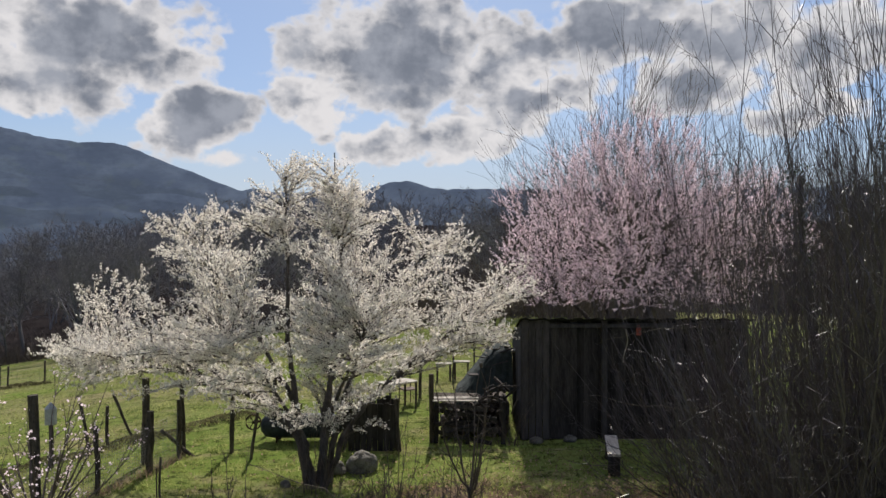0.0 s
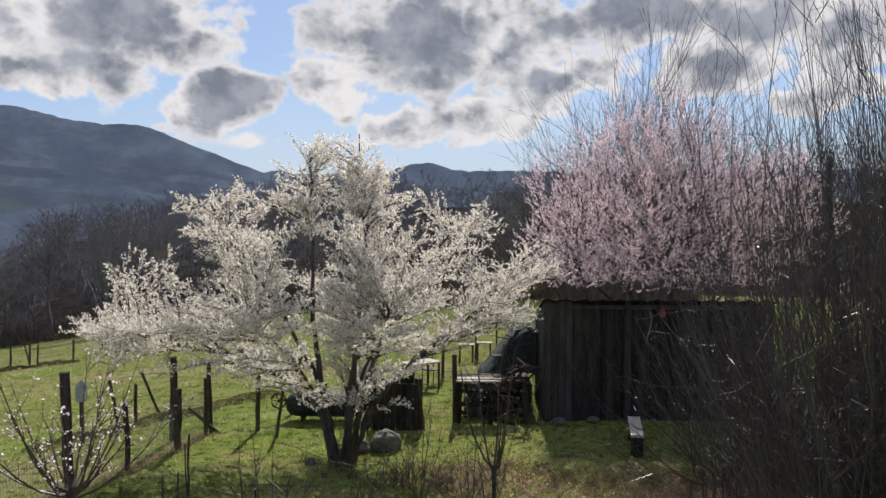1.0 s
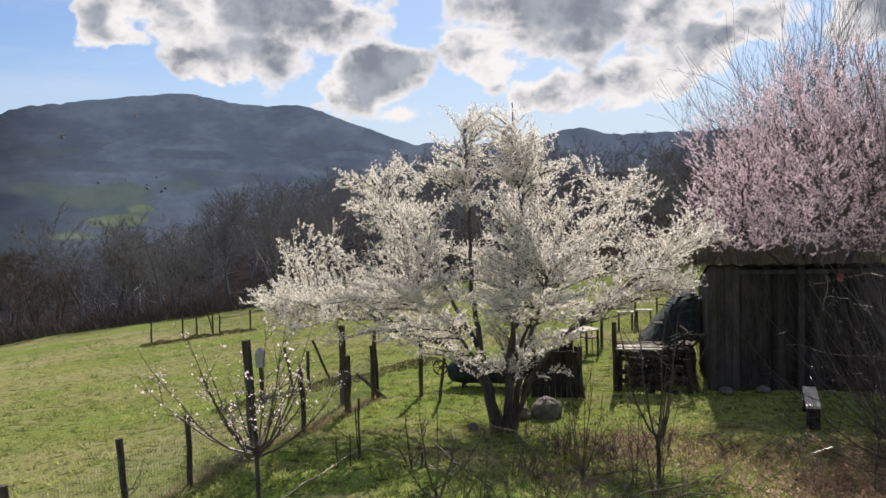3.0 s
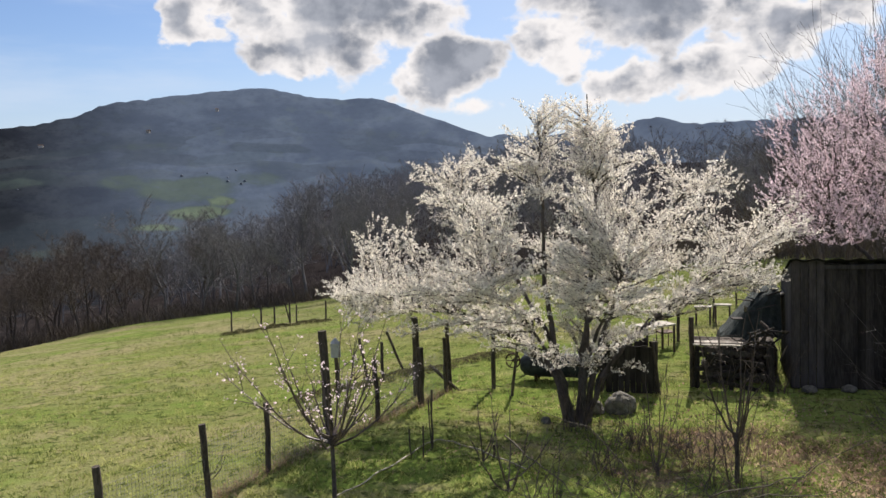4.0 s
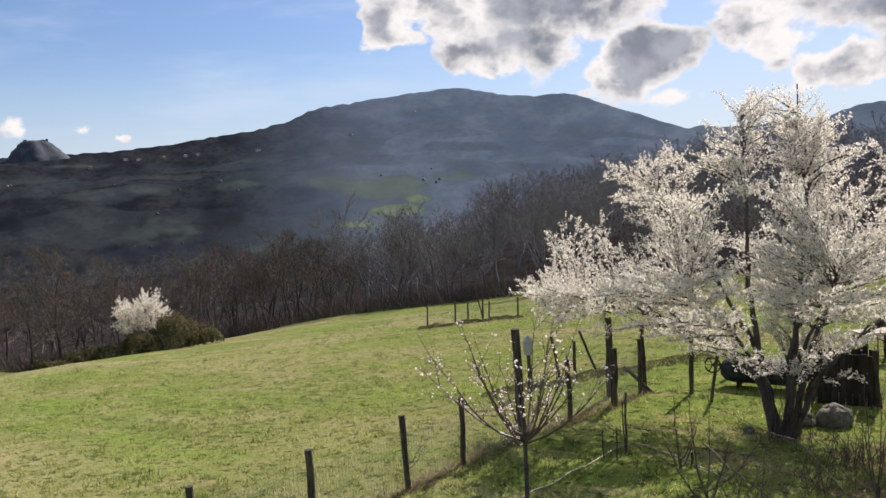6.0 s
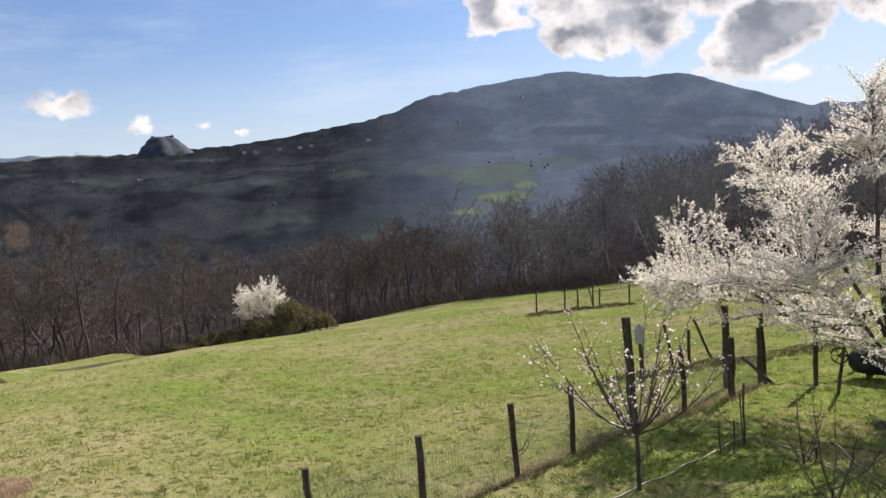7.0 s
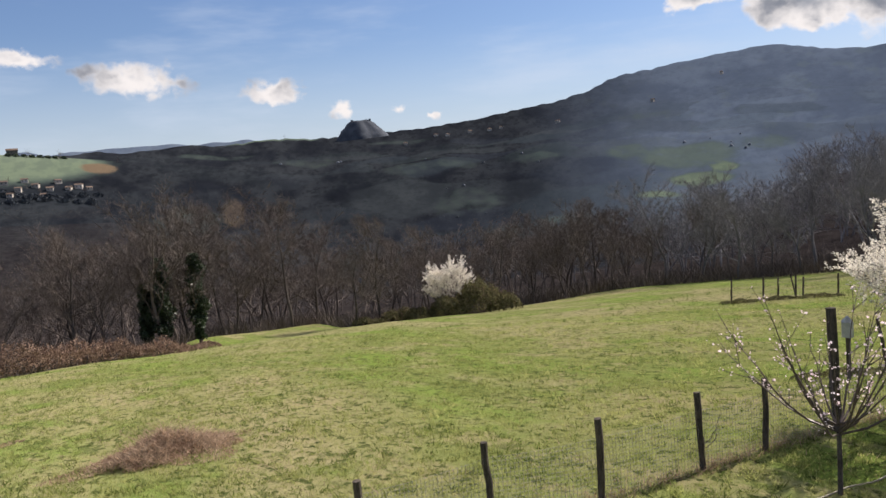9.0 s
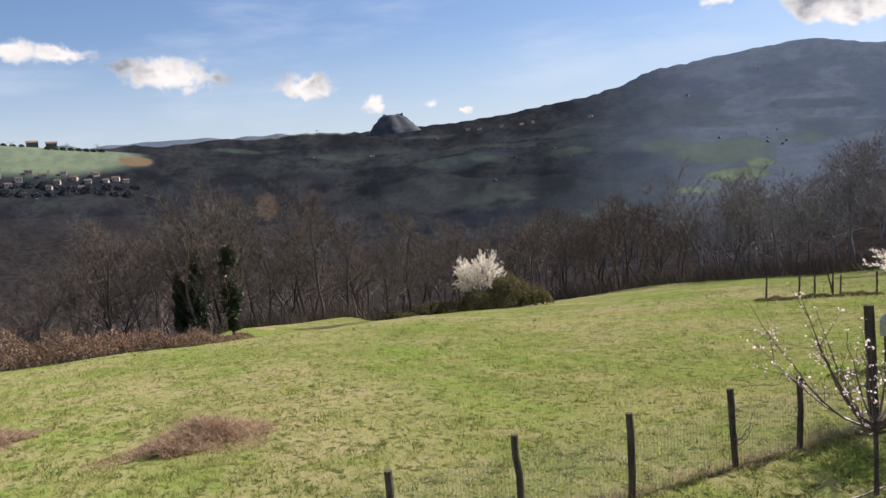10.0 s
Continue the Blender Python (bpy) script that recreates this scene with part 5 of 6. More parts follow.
def log_stack(name, at, cols, rows, seed, label, length=0.5, r=0.07):
    rnd = random.Random(seed)
    root = thing(name, at, label, "firewood")
    for k in range(rows):
        for c in range(cols - (k % 2)):
            g = Geo()
            if k > rows - 3 and rnd.random() < 0.45:
                continue
            rr = r * rnd.uniform(0.55, 1.15)
            x, z = c * r * 2.05 + (k % 2) * r, rr + k * r * 1.8
            j = rnd.uniform(-0.06, 0.06)
            g.tube([(x, j, z), (x + rnd.uniform(-0.02, 0.02), length / 2, z), (x, length + j, z)], [rr, rr * 0.97, rr * 0.95], 7, True)
            part("log", g, M_POST, root)
    return root


def pallet_rack():
    rnd = random.Random(2)
    root = thing("wood_rack", (-0.2, 17.9, 0), "rough rack of pallets and boards piled with scrap wood", "rack")
    for x in (0.05, 0.75, 1.55):
        for y in (0.05, 0.75):
            g = Geo()
            g.box((0.09, 0.09, 0.95), pose(x, y, 0, 0, 0, rnd.uniform(-8, 8)))
            part("leg", g, M_BOARD, root)
    for k in range(7):
        g = Geo()
        g.box((1.02, 0.10, 0.025), pose(0.45 + rnd.uniform(-0.05, 0.05), 0.06 + k * 0.12, 0.95 + rnd.uniform(0, 0.03), rnd.uniform(-2, 2), rnd.uniform(-2, 2), rnd.uniform(-4, 4)))
        part("board", g, M_GREYWOOD if k in (0, 2, 3) else M_POST, root)
    for k in range(5):
        g = Geo()
        g.box((rnd.uniform(0.6, 1.5), 0.03, 0.09), pose(rnd.uniform(0.5, 0.9), 0.0, 0.12 + k * 0.17, rnd.uniform(-20, 20), rnd.uniform(-12, 12), rnd.uniform(-8, 8)))
        part("slat", g, M_BOARD, root)
    for k in range(60):
        g = Geo()
        x = rnd.uniform(0.1, 1.75)
        top = 0.75 if x < 0.95 else 1.25
        a = Vector((x, rnd.uniform(-0.1, 0.8), rnd.uniform(0.05, top)))
        b = a + Vector((rnd.uniform(-0.6, 0.6), rnd.uniform(-0.3, 0.3), rnd.uniform(-0.1, 0.45)))
        mid = (a + b) / 2 + Vector((rnd.uniform(-0.08, 0.08), 0, rnd.uniform(0, 0.1)))
        r = rnd.uniform(0.006, 0.03) if k > 14 else rnd.uniform(0.03, 0.055)
        g.tube([a, mid, b], [r, r * 0.9, r * 0.6], 6, True)
        part("stick", g, M_BOARD if k % 2 else M_POST, root)


pallet_rack()
log_stack("log_pile", (0.0, 18.75, 0), 11, 7, 4, "stacked firewood logs under the tarpaulin edge")
round_post((-0.24, 18.05, 0), 1.56, 0.055, (-0.02, 0), "stake", "upright dark stake beside the wood rack", "")


def tub(at):
    root = thing("tub", at, "upright grey tub beside the wood rack", "tub")
    g = Geo()
    g.tube([(0, 0, 0), (0, 0, 0.5), (0, 0, 0.93), (0, 0, 0.96), (0, 0, 0.93), (0, 0, 0.3)], [0.17, 0.2, 0.2, 0.22, 0.19, 0.15], 18, True)
    part("shell", g, M_POST, root, smooth=True)


tub((-0.48, 18.55, 0))


def tarp_heap():
    """A heap of wood under a sagging tarpaulin, higher towards the shed."""
    rg = np.random.default_rng(3)
    nx, ny = 40, 34
    g = Geo()
    u, v = np.meshgrid(np.linspace(0, 1, nx), np.linspace(0, 1, ny), indexing="ij")
    x, y = u * 1.55, v * 2.3
    z = 0.55 + 1.25 * smooth_step(u * 1.1) + 0.10 * np.sin(v * 3.0) - 0.75 * smooth_step((0.16 - u) / 0.16) - 0.9 * smooth_step((0.16 - v) / 0.16) * (0.4 + 0.6 * u)
    z += 0.05 * np.abs(ripple(x * 4.5, y * 3.5)) + 0.035 * np.sin(v * 46 + 2 * np.sin(u * 5)) * smooth_step((0.5 - v) / 0.2) + 0.03 * ripple(x * 13, y * 9, 5)
    verts = np.stack([x, y + 0.05 * ripple(x * 7, z * 6), np.maximum(z, 0.05)], -1).reshape(-1, 3)
    i, j = np.meshgrid(np.arange(nx - 1), np.arange(ny - 1), indexing="ij")
    q = np.stack([i * ny + j, (i + 1) * ny + j, (i + 1) * ny + j + 1, i * ny + j + 1], -1).reshape(-1, 4)
    g.put(verts, q)
    under = verts * (1, 1, 0.97) - (0, 0, 0.01)
    g.put(under, q[:, ::-1])
    root = thing("covered_woodpile", (0.15, 19.4, 0), "heap of firewood under a dark crumpled tarpaulin beside the shed", "woodpile")
    part("tarpaulin", g, M_TARP, root)
    for k in range(14):
        b = Geo()
        u = rg.uniform(0.45, 1.0)
        b.box((rg.uniform(0.05, 0.14), 0.025, rg.uniform(0.3, 0.7)), pose(0.15 + 1.35 * u, rg.uniform(0.35, 1.0), 0.62 + 1.2 * smooth_step(u * 1.1), 80 + rg.uniform(-18, 14), rg.uniform(-20, 20), rg.uniform(-80, 80)))
        part("board", b, M_GREYWOOD if k % 3 == 0 else M_PLANK, root)
    b = Geo()
    b.tube([(0.3, 0.3, 0), (1.4, 0.3, 0)], 0.1, 6, True)
    b.box((1.1, 1.7, 0.5), pose(0.95, 1.3, 0))
    part("wood_core", b, M_POST, root)


tarp_heap()


def bench():
    root = thing("garden_bench", (3.44, 16.2, 0), "pale plank bench resting on two dark log blocks", "bench", turn=-9)
    g = Geo()
    g.box((0.25, 1.5, 0.05), pose(0, 0, 0.40))
    part("seat", g, M_SUNPLANK, root, "plank paled for the sun's reflection")
    for y in (-0.62, 0.55):
        b = Geo()
        b.tube([(0, y, 0), (0, y, 0.2), (0, y, 0.40)], [0.13, 0.12, 0.13], 10, True)
        part("block", b, M_BOARD, root, smooth=True)


bench()


def wood_bin():
    rnd = random.Random(6)
    root = thing("compost_bin", (-1.55, 17.35, 0), "tall bin of dark upright boards under the blossom tree", "bin")
    for side, (ox, oy, turn, w) in enumerate(((-0.5, 0, 0, 1.0), (-0.5, 0.9, 0, 1.0), (-0.5, 0, 90, 0.9), (0.5, 0, 90, 0.9))):
        n = 8
        for k in range(n):
            g = Geo()
            c, s = math.cos(radians(turn)), math.sin(radians(turn))
            L = w * (k + 0.5) / n
            g.box((w / n - 0.01, 0.025, rnd.uniform(0.9, 1.08)), pose(ox + c * L, oy + s * L, 0, rnd.uniform(-2, 2), rnd.uniform(-2, 2), turn))
            part("board", g, M_BOARD, root)
    for x, y, lx in ((0.62, -0.05, -0.12), (-0.62, -0.05, 0.35), (0.55, 0.0, 0.02)):
        g = Geo()
        g.tube([(x, y, 0), (x + lx * 0.5, y, 0.6), (x + lx, y, 1.15)], 0.035, 6, True)
        part("pole", g, M_POST, root)


wood_bin()


def rusty_tank():
    root = thing("iron_tank", (-4.15, 18.2, 0), "dark blue-grey iron tank with a spoked wheel", "tank")
    g = Geo()
    x = np.array([0.0, 0.02, 0.12, 0.3, 1.5, 1.72, 1.84, 1.86])
    g.tube(np.stack([x, np.zeros(8), np.full(8, 0.36)], 1), [0.02, 0.14, 0.25, 0.28, 0.28, 0.25, 0.14, 0.02], 20)
    part("drum", g, M_TANK, root, smooth=True)
    for x in (0.4, 1.45):
        for y in (-0.22, 0.22):
            b = Geo()
            b.box((0.06, 0.06, 0.24), pose(x, y * 0.8, 0))
            part("leg", b, M_METAL, root)
    wheel = Geo()
    a = np.linspace(0, 2 * math.pi, 25)
    wheel.tube(np.stack([-0.15 + np.cos(a) * 0.17, np.full(25, -0.12), 0.46 + np.sin(a) * 0.17], 1), 0.018, 6)
    rim = part("wheel", wheel, M_METAL, root, "spoked iron wheel", True)
    for k in range(6):
        s = Geo()
        s.tube([(-0.15, -0.12, 0.46), (-0.15 + 0.17 * math.cos(k * 1.047), -0.12, 0.46 + 0.17 * math.sin(k * 1.047))], 0.011, 5)
        part("spoke", s, M_METAL, rim)
    g = Geo()
    g.tube([(-0.15, -0.14, 0.46), (-0.15, 0.0, 0.46), (0.1, 0, 0.44)], 0.03, 8, True)
    part("axle", g, M_METAL, root)
    g = Geo()
    g.tube([(0.7, 0, 0.6), (0.7, 0, 0.8), (0.8, 0, 0.9), (0.92, 0, 0.84), (0.92, 0, 0.6)], 0.02, 6)
    part("hoop", g, M_METAL, root)


rusty_tank()
log_stack("log_pile", (-2.35, 18.1, 0), 5, 8, 14, "heap of old logs and poles behind the tank", 0.6, 0.065)


def boulder(at, size, seed, label):
    rg = np.random.default_rng(seed)
    bm = bmesh.new()
    bmesh.ops.create_icosphere(bm, subdivisions=4, radius=1.0)
    off = Vector(rg.uniform(0, 50, 3))
    for v in bm.verts:
        k = 1 + 0.22 * noise.noise(v.co * 1.3 + off) + 0.10 * noise.noise(v.co * 3.1 + off) + 0.04 * noise.noise(v.co * 8 + off)
        v.co = Vector((v.co.x * size[0] * k, v.co.y * size[1] * k, max(v.co.z * k, -0.35) * size[2]))
        v.co.z += 0.3 * size[2]
    me = bpy.data.meshes.new("boulder")
    bm.to_mesh(me)
    bm.free()
    me.materials.append(M_STONE)
    ob = new("boulder", me)
    ob.location = at
    return tagged(ob, label, "stone", "garden stones")


boulder((-1.63, 15.95, 0), (0.31, 0.28, 0.30), 1, "rounded grey boulder under the blossom tree")
boulder((-2.15, 15.8, 0), (0.22, 0.2, 0.2), 2, "small grey stone beside the boulder")
boulder((-2.95, 14.9, 0), (0.10, 0.1, 0.09), 3, "small grey stone at the tree's foot")
for k, (x, y) in enumerate(((2.9, 18.2), (2.1, 18.05))):
    boulder((x, y, 0), (0.16, 0.12, 0.10), 5 + k, "grey stone edging the shed floor")


def table(at, w, d, h, turn, label, mat, name="garden_table", group=""):
    root = thing(name, at, label, "table", group, turn=turn)
    g = Geo()
    g.box((w, d, 0.04), pose(0, 0, h - 0.04))
    part("top", g, mat, root)
    for x in (-w / 2 + 0.06, w / 2 - 0.06):
        for y in (-d / 2 + 0.05, d / 2 - 0.05):
            b = Geo()
            b.box((0.05, 0.05, h - 0.04), pose(x, y, 0))
            part("leg", b, M_POST, root)
    return root


table((-1.25, 22.0, float(land_height(-1.25, 22.0))), 1.0, 0.6, 0.78, 40, "weathered garden table with a pale top", M_GREYWOOD)
table((0.02, 26.7, float(land_height(0.02, 26.7))), 0.55, 0.28, 0.62, 5, "low trestle with a pale top", M_GREYWOOD, "trestle", "trestles")
table((0.62, 27.0, float(land_height(0.62, 27.0))), 0.55, 0.28, 0.62, -4, "low trestle with a pale top", M_GREYWOOD, "trestle", "trestles")
round_post((-0.68, 23.7, float(land_height(-0.68, 23.7))), 1.35, 0.045, (0.03, 0), "stake", "dark stake standing in the grass", "stakes")
for x, y, h in ((0.35, 27.3, 1.5), (1.95, 30.5, 1.7), (1.2, 31.0, 1.3)):
    round_post((x, y, float(land_height(x, y))), h, 0.035, (0.02, 0), "stake", "dark stake standing in the grass", "stakes")


def garden_chair(at, turn):
    root = thing("garden_chair", at, "dark metal garden chair beside the table", "chair", turn=turn)
    g = Geo()
    g.box((0.42, 0.40, 0.03), pose(0, 0, 0.43))
    part("seat", g, M_METAL, root)
    for x in (-0.18, 0.18):
        b = Geo()
        b.tube([(x, -0.18, 0), (x, -0.18, 0.44)], 0.014, 6, True)
        part("leg", b, M_METAL, root)
        b = Geo()
        b.tube([(x, 0.19, 0), (x, 0.18, 0.44), (x, 0.24, 0.9)], 0.014, 6, True)
        part("leg", b, M_METAL, root)
    for z in (0.62, 0.74, 0.86):
        b = Geo()
        b.tube([(-0.18, 0.2 + z * 0.04, z), (0.18, 0.2 + z * 0.04, z)], 0.014, 6, True)
        part("back_rail", b, M_METAL, root)


garden_chair((-1.0, 22.7, float(land_height(-1.0, 22.7))), 30)

g = Geo()
s = np.linspace(0, 1, 12)
g.tube(np.stack([4.15 + 0.05 * np.sin(s * 5), np.full(12, 18.2), 2.55 - 0.75 * s], 1), 0.012, 5, True)
solo("rope", g, M_HOSE, "pale rope hanging at the shed front", "rope")
g = Geo()
g.box((0.10, 0.07, 0.17), pose(0, 0, 0))
g.tube([(-0.03, 0, 0.17), (-0.03, 0, 0.22), (0.03, 0, 0.22), (0.03, 0, 0.17)], 0.008, 5)
solo("fuel_can", g, M_RED, "faded red can hanging at the shed front", "can", at=(4.45, 18.2, 2.42))


# ---- bare trees behind the shed and beside the shrub ----
def lone_tree(seed, at, height, spread, label, stems=8):
    """A leafless tree: stems that fork again and again into a fan of fine twigs."""
    rnd, rg = random.Random(seed), np.random.default_rng(seed)
    root = thing("bare_tree", at, label, "tree")
    trunk, crown = Geo(), Geo()

    def fork(p, d, length, r, level):
        n = 5 if level < 2 else 4
        pts = [p]
        for _ in range(n):
            d = d + rg.normal(scale=0.09, size=3) + (0, 0, 0.05)
            d /= np.linalg.norm(d)
            pts.append(pts[-1] + d * length / n)
        (trunk if level == 0 else crown).tube(pts, np.linspace(r, r * 0.45 if level < 3 else 0.004, n + 1), 6 if level == 0 else 3)
        if level == 3:
            return
        for c in range((7, 6, 5)[level]):
            u = rnd.uniform(0.35, 1.0)
            k = min(int(u * n), n - 1)
            nd = d + rg.normal(scale=(0.42, 0.40, 0.42)[level] * spread, size=3)
            nd /= np.linalg.norm(nd)
            fork(pts[k] + (pts[k + 1] - pts[k]) * (u * n - k), nd, length * rnd.uniform(0.45, 0.75), r * 0.42, level + 1)

    for k in range(stems):
        a = k * 2.4 + rnd.random()
        d = np.array([math.cos(a) * 0.42 * spread, math.sin(a) * 0.42 * spread, 1.0])
        fork(np.array([math.cos(a) * 0.12, math.sin(a) * 0.12, -0.2]), d / np.linalg.norm(d), height * rnd.uniform(0.48, 0.6), height * 0.0052, 0)
    part("trunk", trunk, M_FARTWIG, root, smooth=True)
    part("crown", crown, M_FARTWIG, root)
    return root


for k, (x, y, h) in enumerate(((5.9, 27.6, 10.4), (4.4, 29.5, 7.6), (8.4, 29, 9.6), (12.5, 31, 9.2), (16.5, 30, 9.0), (2.6, 42.0, 4.4), (-1.5, 46.0, 3.6))):
    lone_tree(500 + k, (x, y, float(land_height(x, y)) - 0.1), h, 0.72, "tall leafless tree behind the shed")


def pollard(at, height, seed, label):
    rnd, rg = random.Random(seed), np.random.default_rng(seed)
    root = thing("pollard_trunk", at, label, "tree")
    s = np.linspace(0, 1, 12)
    t = Geo()
    t.tube(np.stack([0.28 * np.sin(s * 4 + seed), 0.1 * np.cos(s * 4), -0.2 + height * s], 1), 0.13 - 0.09 * s + 0.012 * np.sin(s * 21), 9, True)
    part("trunk", t, M_BARK, root, smooth=True)
    c = Geo()
    n = 1500
    z = rg.uniform(0.25, 1.0, n)
    a = rg.uniform(0, 6.3, n)
    r = 0.09 + np.abs(rg.normal(0, 0.09, n))
    c.leaves(np.stack([np.cos(a) * r + 0.28 * np.sin(z * 4 + seed), np.sin(a) * r, z * height], 1), rg.uniform(0.012, 0.03, n), rg)
    part("ivy", c, M_IVY, root, "dark ivy")


pollard((6.3, 13.6, 0), 5.9, 1, "dark ivy-covered trunk among the shoots")
pollard((8.3, 14.6, 0), 6.8, 2, "dark ivy-covered trunk among the shoots")


# ---- meadow: bushes, brambles and the far white tree ----
def leafy_mound(name, spots, mat, count, leaf, label, category, seed, twigs=None, group=""):
    """A bush as many small leaves in and on uneven heaps: x, y, half-widths, height."""
    rg = np.random.default_rng(seed)
    root = thing(name, (spots[0][0], spots[0][1], float(land_height(spots[0][0], spots[0][1]))), label, category, group)
    o = np.array(root.matrix_world.translation)
    pts, tops = [], []
    total = sum(s[2] * s[3] for s in spots)
    for x, y, w, d, h in spots:
        k = int(count * w * d / total)
        a, q = rg.uniform(0, 6.3, k), rg.uniform(0, 1, k) ** 0.5
        px, py = x + np.cos(a) * q * w, y + np.sin(a) * q * d
        dome = np.sqrt(np.maximum(1 - q ** 2, 0)) * (1 + 0.25 * ripple(px * 2.5, py * 2.5, seed))
        pz = land_height(px, py) + h * dome * rg.uniform(0.35, 1.0, k) ** 0.5
        pts.append(np.stack([px, py, pz], 1))
    pts = np.concatenate(pts) - o
    g = Geo()
    g.leaves(pts, leaf * rg.uniform(0.6, 1.4, len(pts)), rg)
    part("foliage", g, mat, root)
    if twigs:
        t = Geo()
        pick = pts[rg.integers(0, len(pts), twigs)]
        t.blades(pick - (0, 0, 0.2), rg.uniform(0.3, 0.9, twigs) * spots[0][4] * 0.6, 0.012, rg, 0.6)
        part("stem_mass", t, M_BRAMBLE, root)
    return root


def polar(r, az):
    return -r * math.sin(radians(az)), r * math.cos(radians(az))


bx, by = polar(76.5, 50.6)
leafy_mound("meadow_bush", [(bx, by, 3.0, 2.2, 3.1), (*polar(76, 52.8), 2.4, 1.6, 1.8), (*polar(76, 48.7), 2.2, 1.3, 1.7), (*polar(76.5, 55), 2.0, 1.2, 1.0)], M_HEDGE, 14000, 0.085, "rounded olive-green bush at the meadow's edge", "bush", 41, 500)
hedge = []
for az in np.arange(70.0, 96, 0.9):
    hedge.append((*polar(float(np.interp(az, BEARINGS, EDGE)) - 2.0 + math.sin(az) * 0.7, az), 1.4, 1.3, float(np.interp(az, [70, 73, 78, 85], [0.55, 1.2, 1.75, 2.2])) * (1 + 0.22 * math.sin(az * 2.1) + 0.12 * math.sin(az * 5.3))))
leafy_mound("bramble_hedge", hedge, M_BRAMBLE, 26000, 0.06, "reddish-brown bramble hedge along the meadow's edge", "hedge", 42, 2500)
hedge = [(*polar(float(np.interp(az, BEARINGS, EDGE)) + 0.6, az), 1.4, 1.0, 0.9 + 0.4 * math.sin(az * 1.7)) for az in np.arange(53, 60, 1.0)]
leafy_mound("scrub_hedge", hedge, M_HEDGE, 6000, 0.09, "low brownish-green scrub along the meadow's edge", "hedge", 43, 1500)

bank = [(-9.3 + 0.42 * k, 17.2 + 0.5 * k + 0.2 * math.sin(k * 2.0), 0.5, 0.42, 0.13 + 0.05 * math.sin(k * 1.7)) for k in range(10)]
leafy_mound("bramble_bank", bank, M_HEDGE, 6000, 0.022, "low dark bank of dead brambles behind the fence", "brambles", 44, 900)
strip = [(-25.2 + 0.52 * k, 38.3 + 0.28 * k, 0.5, 0.35, 0.2 + 0.06 * math.sin(k * 1.9)) for k in range(10)]
leafy_mound("bramble_bank", strip, M_HEDGE, 3500, 0.035, "dark weedy strip along the foot of the paddock fence", "brambles", 45, 500)


def dry_mound(at, w, d, h, seed):
    rg = np.random.default_rng(seed)
    n = 9000
    a, q = rg.uniform(0, 6.3, n), rg.uniform(0, 1, n) ** 0.6
    q = q * (1 + 0.3 * np.sin(a * 3 + seed) + 0.15 * np.sin(a * 7))
    x, y = at[0] + np.cos(a) * q * w, at[1] + np.sin(a) * q * d
    z = land_height(x, y) + h * np.maximum(1 - q, 0) * rg.uniform(0, 1, n)
    g = Geo()
    z = z + 0.08 * ripple(x * 3, y * 3) * (1 - q)
    g.blades(np.stack([x - at[0], y - at[1], z - land_height(*at)], 1), rg.uniform(0.08, 0.28, n) * np.maximum(1.15 - q, 0.2), 0.010, rg, 1.2)
    ob = solo("bramble_mound", g, M_DRY, "low heap of dry reddish bramble stalks in the meadow", "brambles", at=(*at, float(land_height(*at))))
    return ob


dry_mound(polar(16.6, 73.5), 1.0, 1.75, 0.44, 51)
dry_mound(polar(21, 87), 0.9, 1.5, 0.3, 52)

far_white = np.random.default_rng(17)
wx, wy = polar(77.5, 52.7)
blossom_tree("blossom_tree", (wx, wy, float(land_height(wx, wy))), [[(0, 0, -0.1), (0, 0, 1.0), (0.1, 0, 2.0)], [(0.2, 0, -0.1), (0.5, 0.1, 1.2), (0.9, 0, 2.2)], [(-0.2, 0, -0.1), (-0.6, 0, 1.3), (-1.0, 0, 2.3)]],
             [(0.3, 0, 3.5, 1.9, 1.7, 1.3), (-1.3, 0, 3.9, 1.2, 1.3, 0.9), (1.6, 0, 3.5, 0.9, 1.2, 0.9), (-0.9, 0, 2.7, 1.5, 1.3, 0.7), (0.9, 0, 4.6, 0.9, 1.0, 0.8), (-1.9, 0, 4.5, 0.4, 0.5, 0.5)], 420, 0.75, 30, 0.055, M_WHITE, far_white,
             "small white-blossomed tree at the meadow's edge", lift=0.08, tip=0.012, up=0.35, thin=0.06, share=0.7, petal_label="white blossom", turn=52.7)


def ivy_tree(r, az, h, w, seed):
    rg = np.random.default_rng(seed)
    x, y, z = on_land(r, az)
    root = thing("ivy_tree", (x, y, z), "leafless tree with its trunk wrapped in dark ivy", "tree", "ivy-clad trees")
    trunk, crown = bare_tree(seed, h * 1.4, 0.75, 0.9, 2200)
    part("trunk", trunk, M_FARTWIG, root)
    part("crown", crown, M_FARTWIG, root)
    n = 4200
    u = rg.uniform(0.05, 1, n)
    a = rg.uniform(0, 6.3, n)
    rr = w * (0.5 + 0.5 * np.sin(u * 3.0)) * rg.uniform(0.2, 1.0, n) ** 0.7 * (1 + 0.5 * np.sin(u * 14 + 2 * a) + 0.25 * np.sin(u * 31 + a))
    g = Geo()
    g.leaves(np.stack([np.cos(a) * rr, np.sin(a) * rr, u * h], 1), rg.uniform(0.07, 0.15, n), rg)
    part("ivy", g, M_IVY, root, "dark ivy")


ivy_tree(73.6, 70.2, 8.0, 0.72, 61)
ivy_tree(72.2, 72.5, 8.2, 0.8, 62)
ivy_tree(72.5, 73.6, 6.2, 0.5, 63)


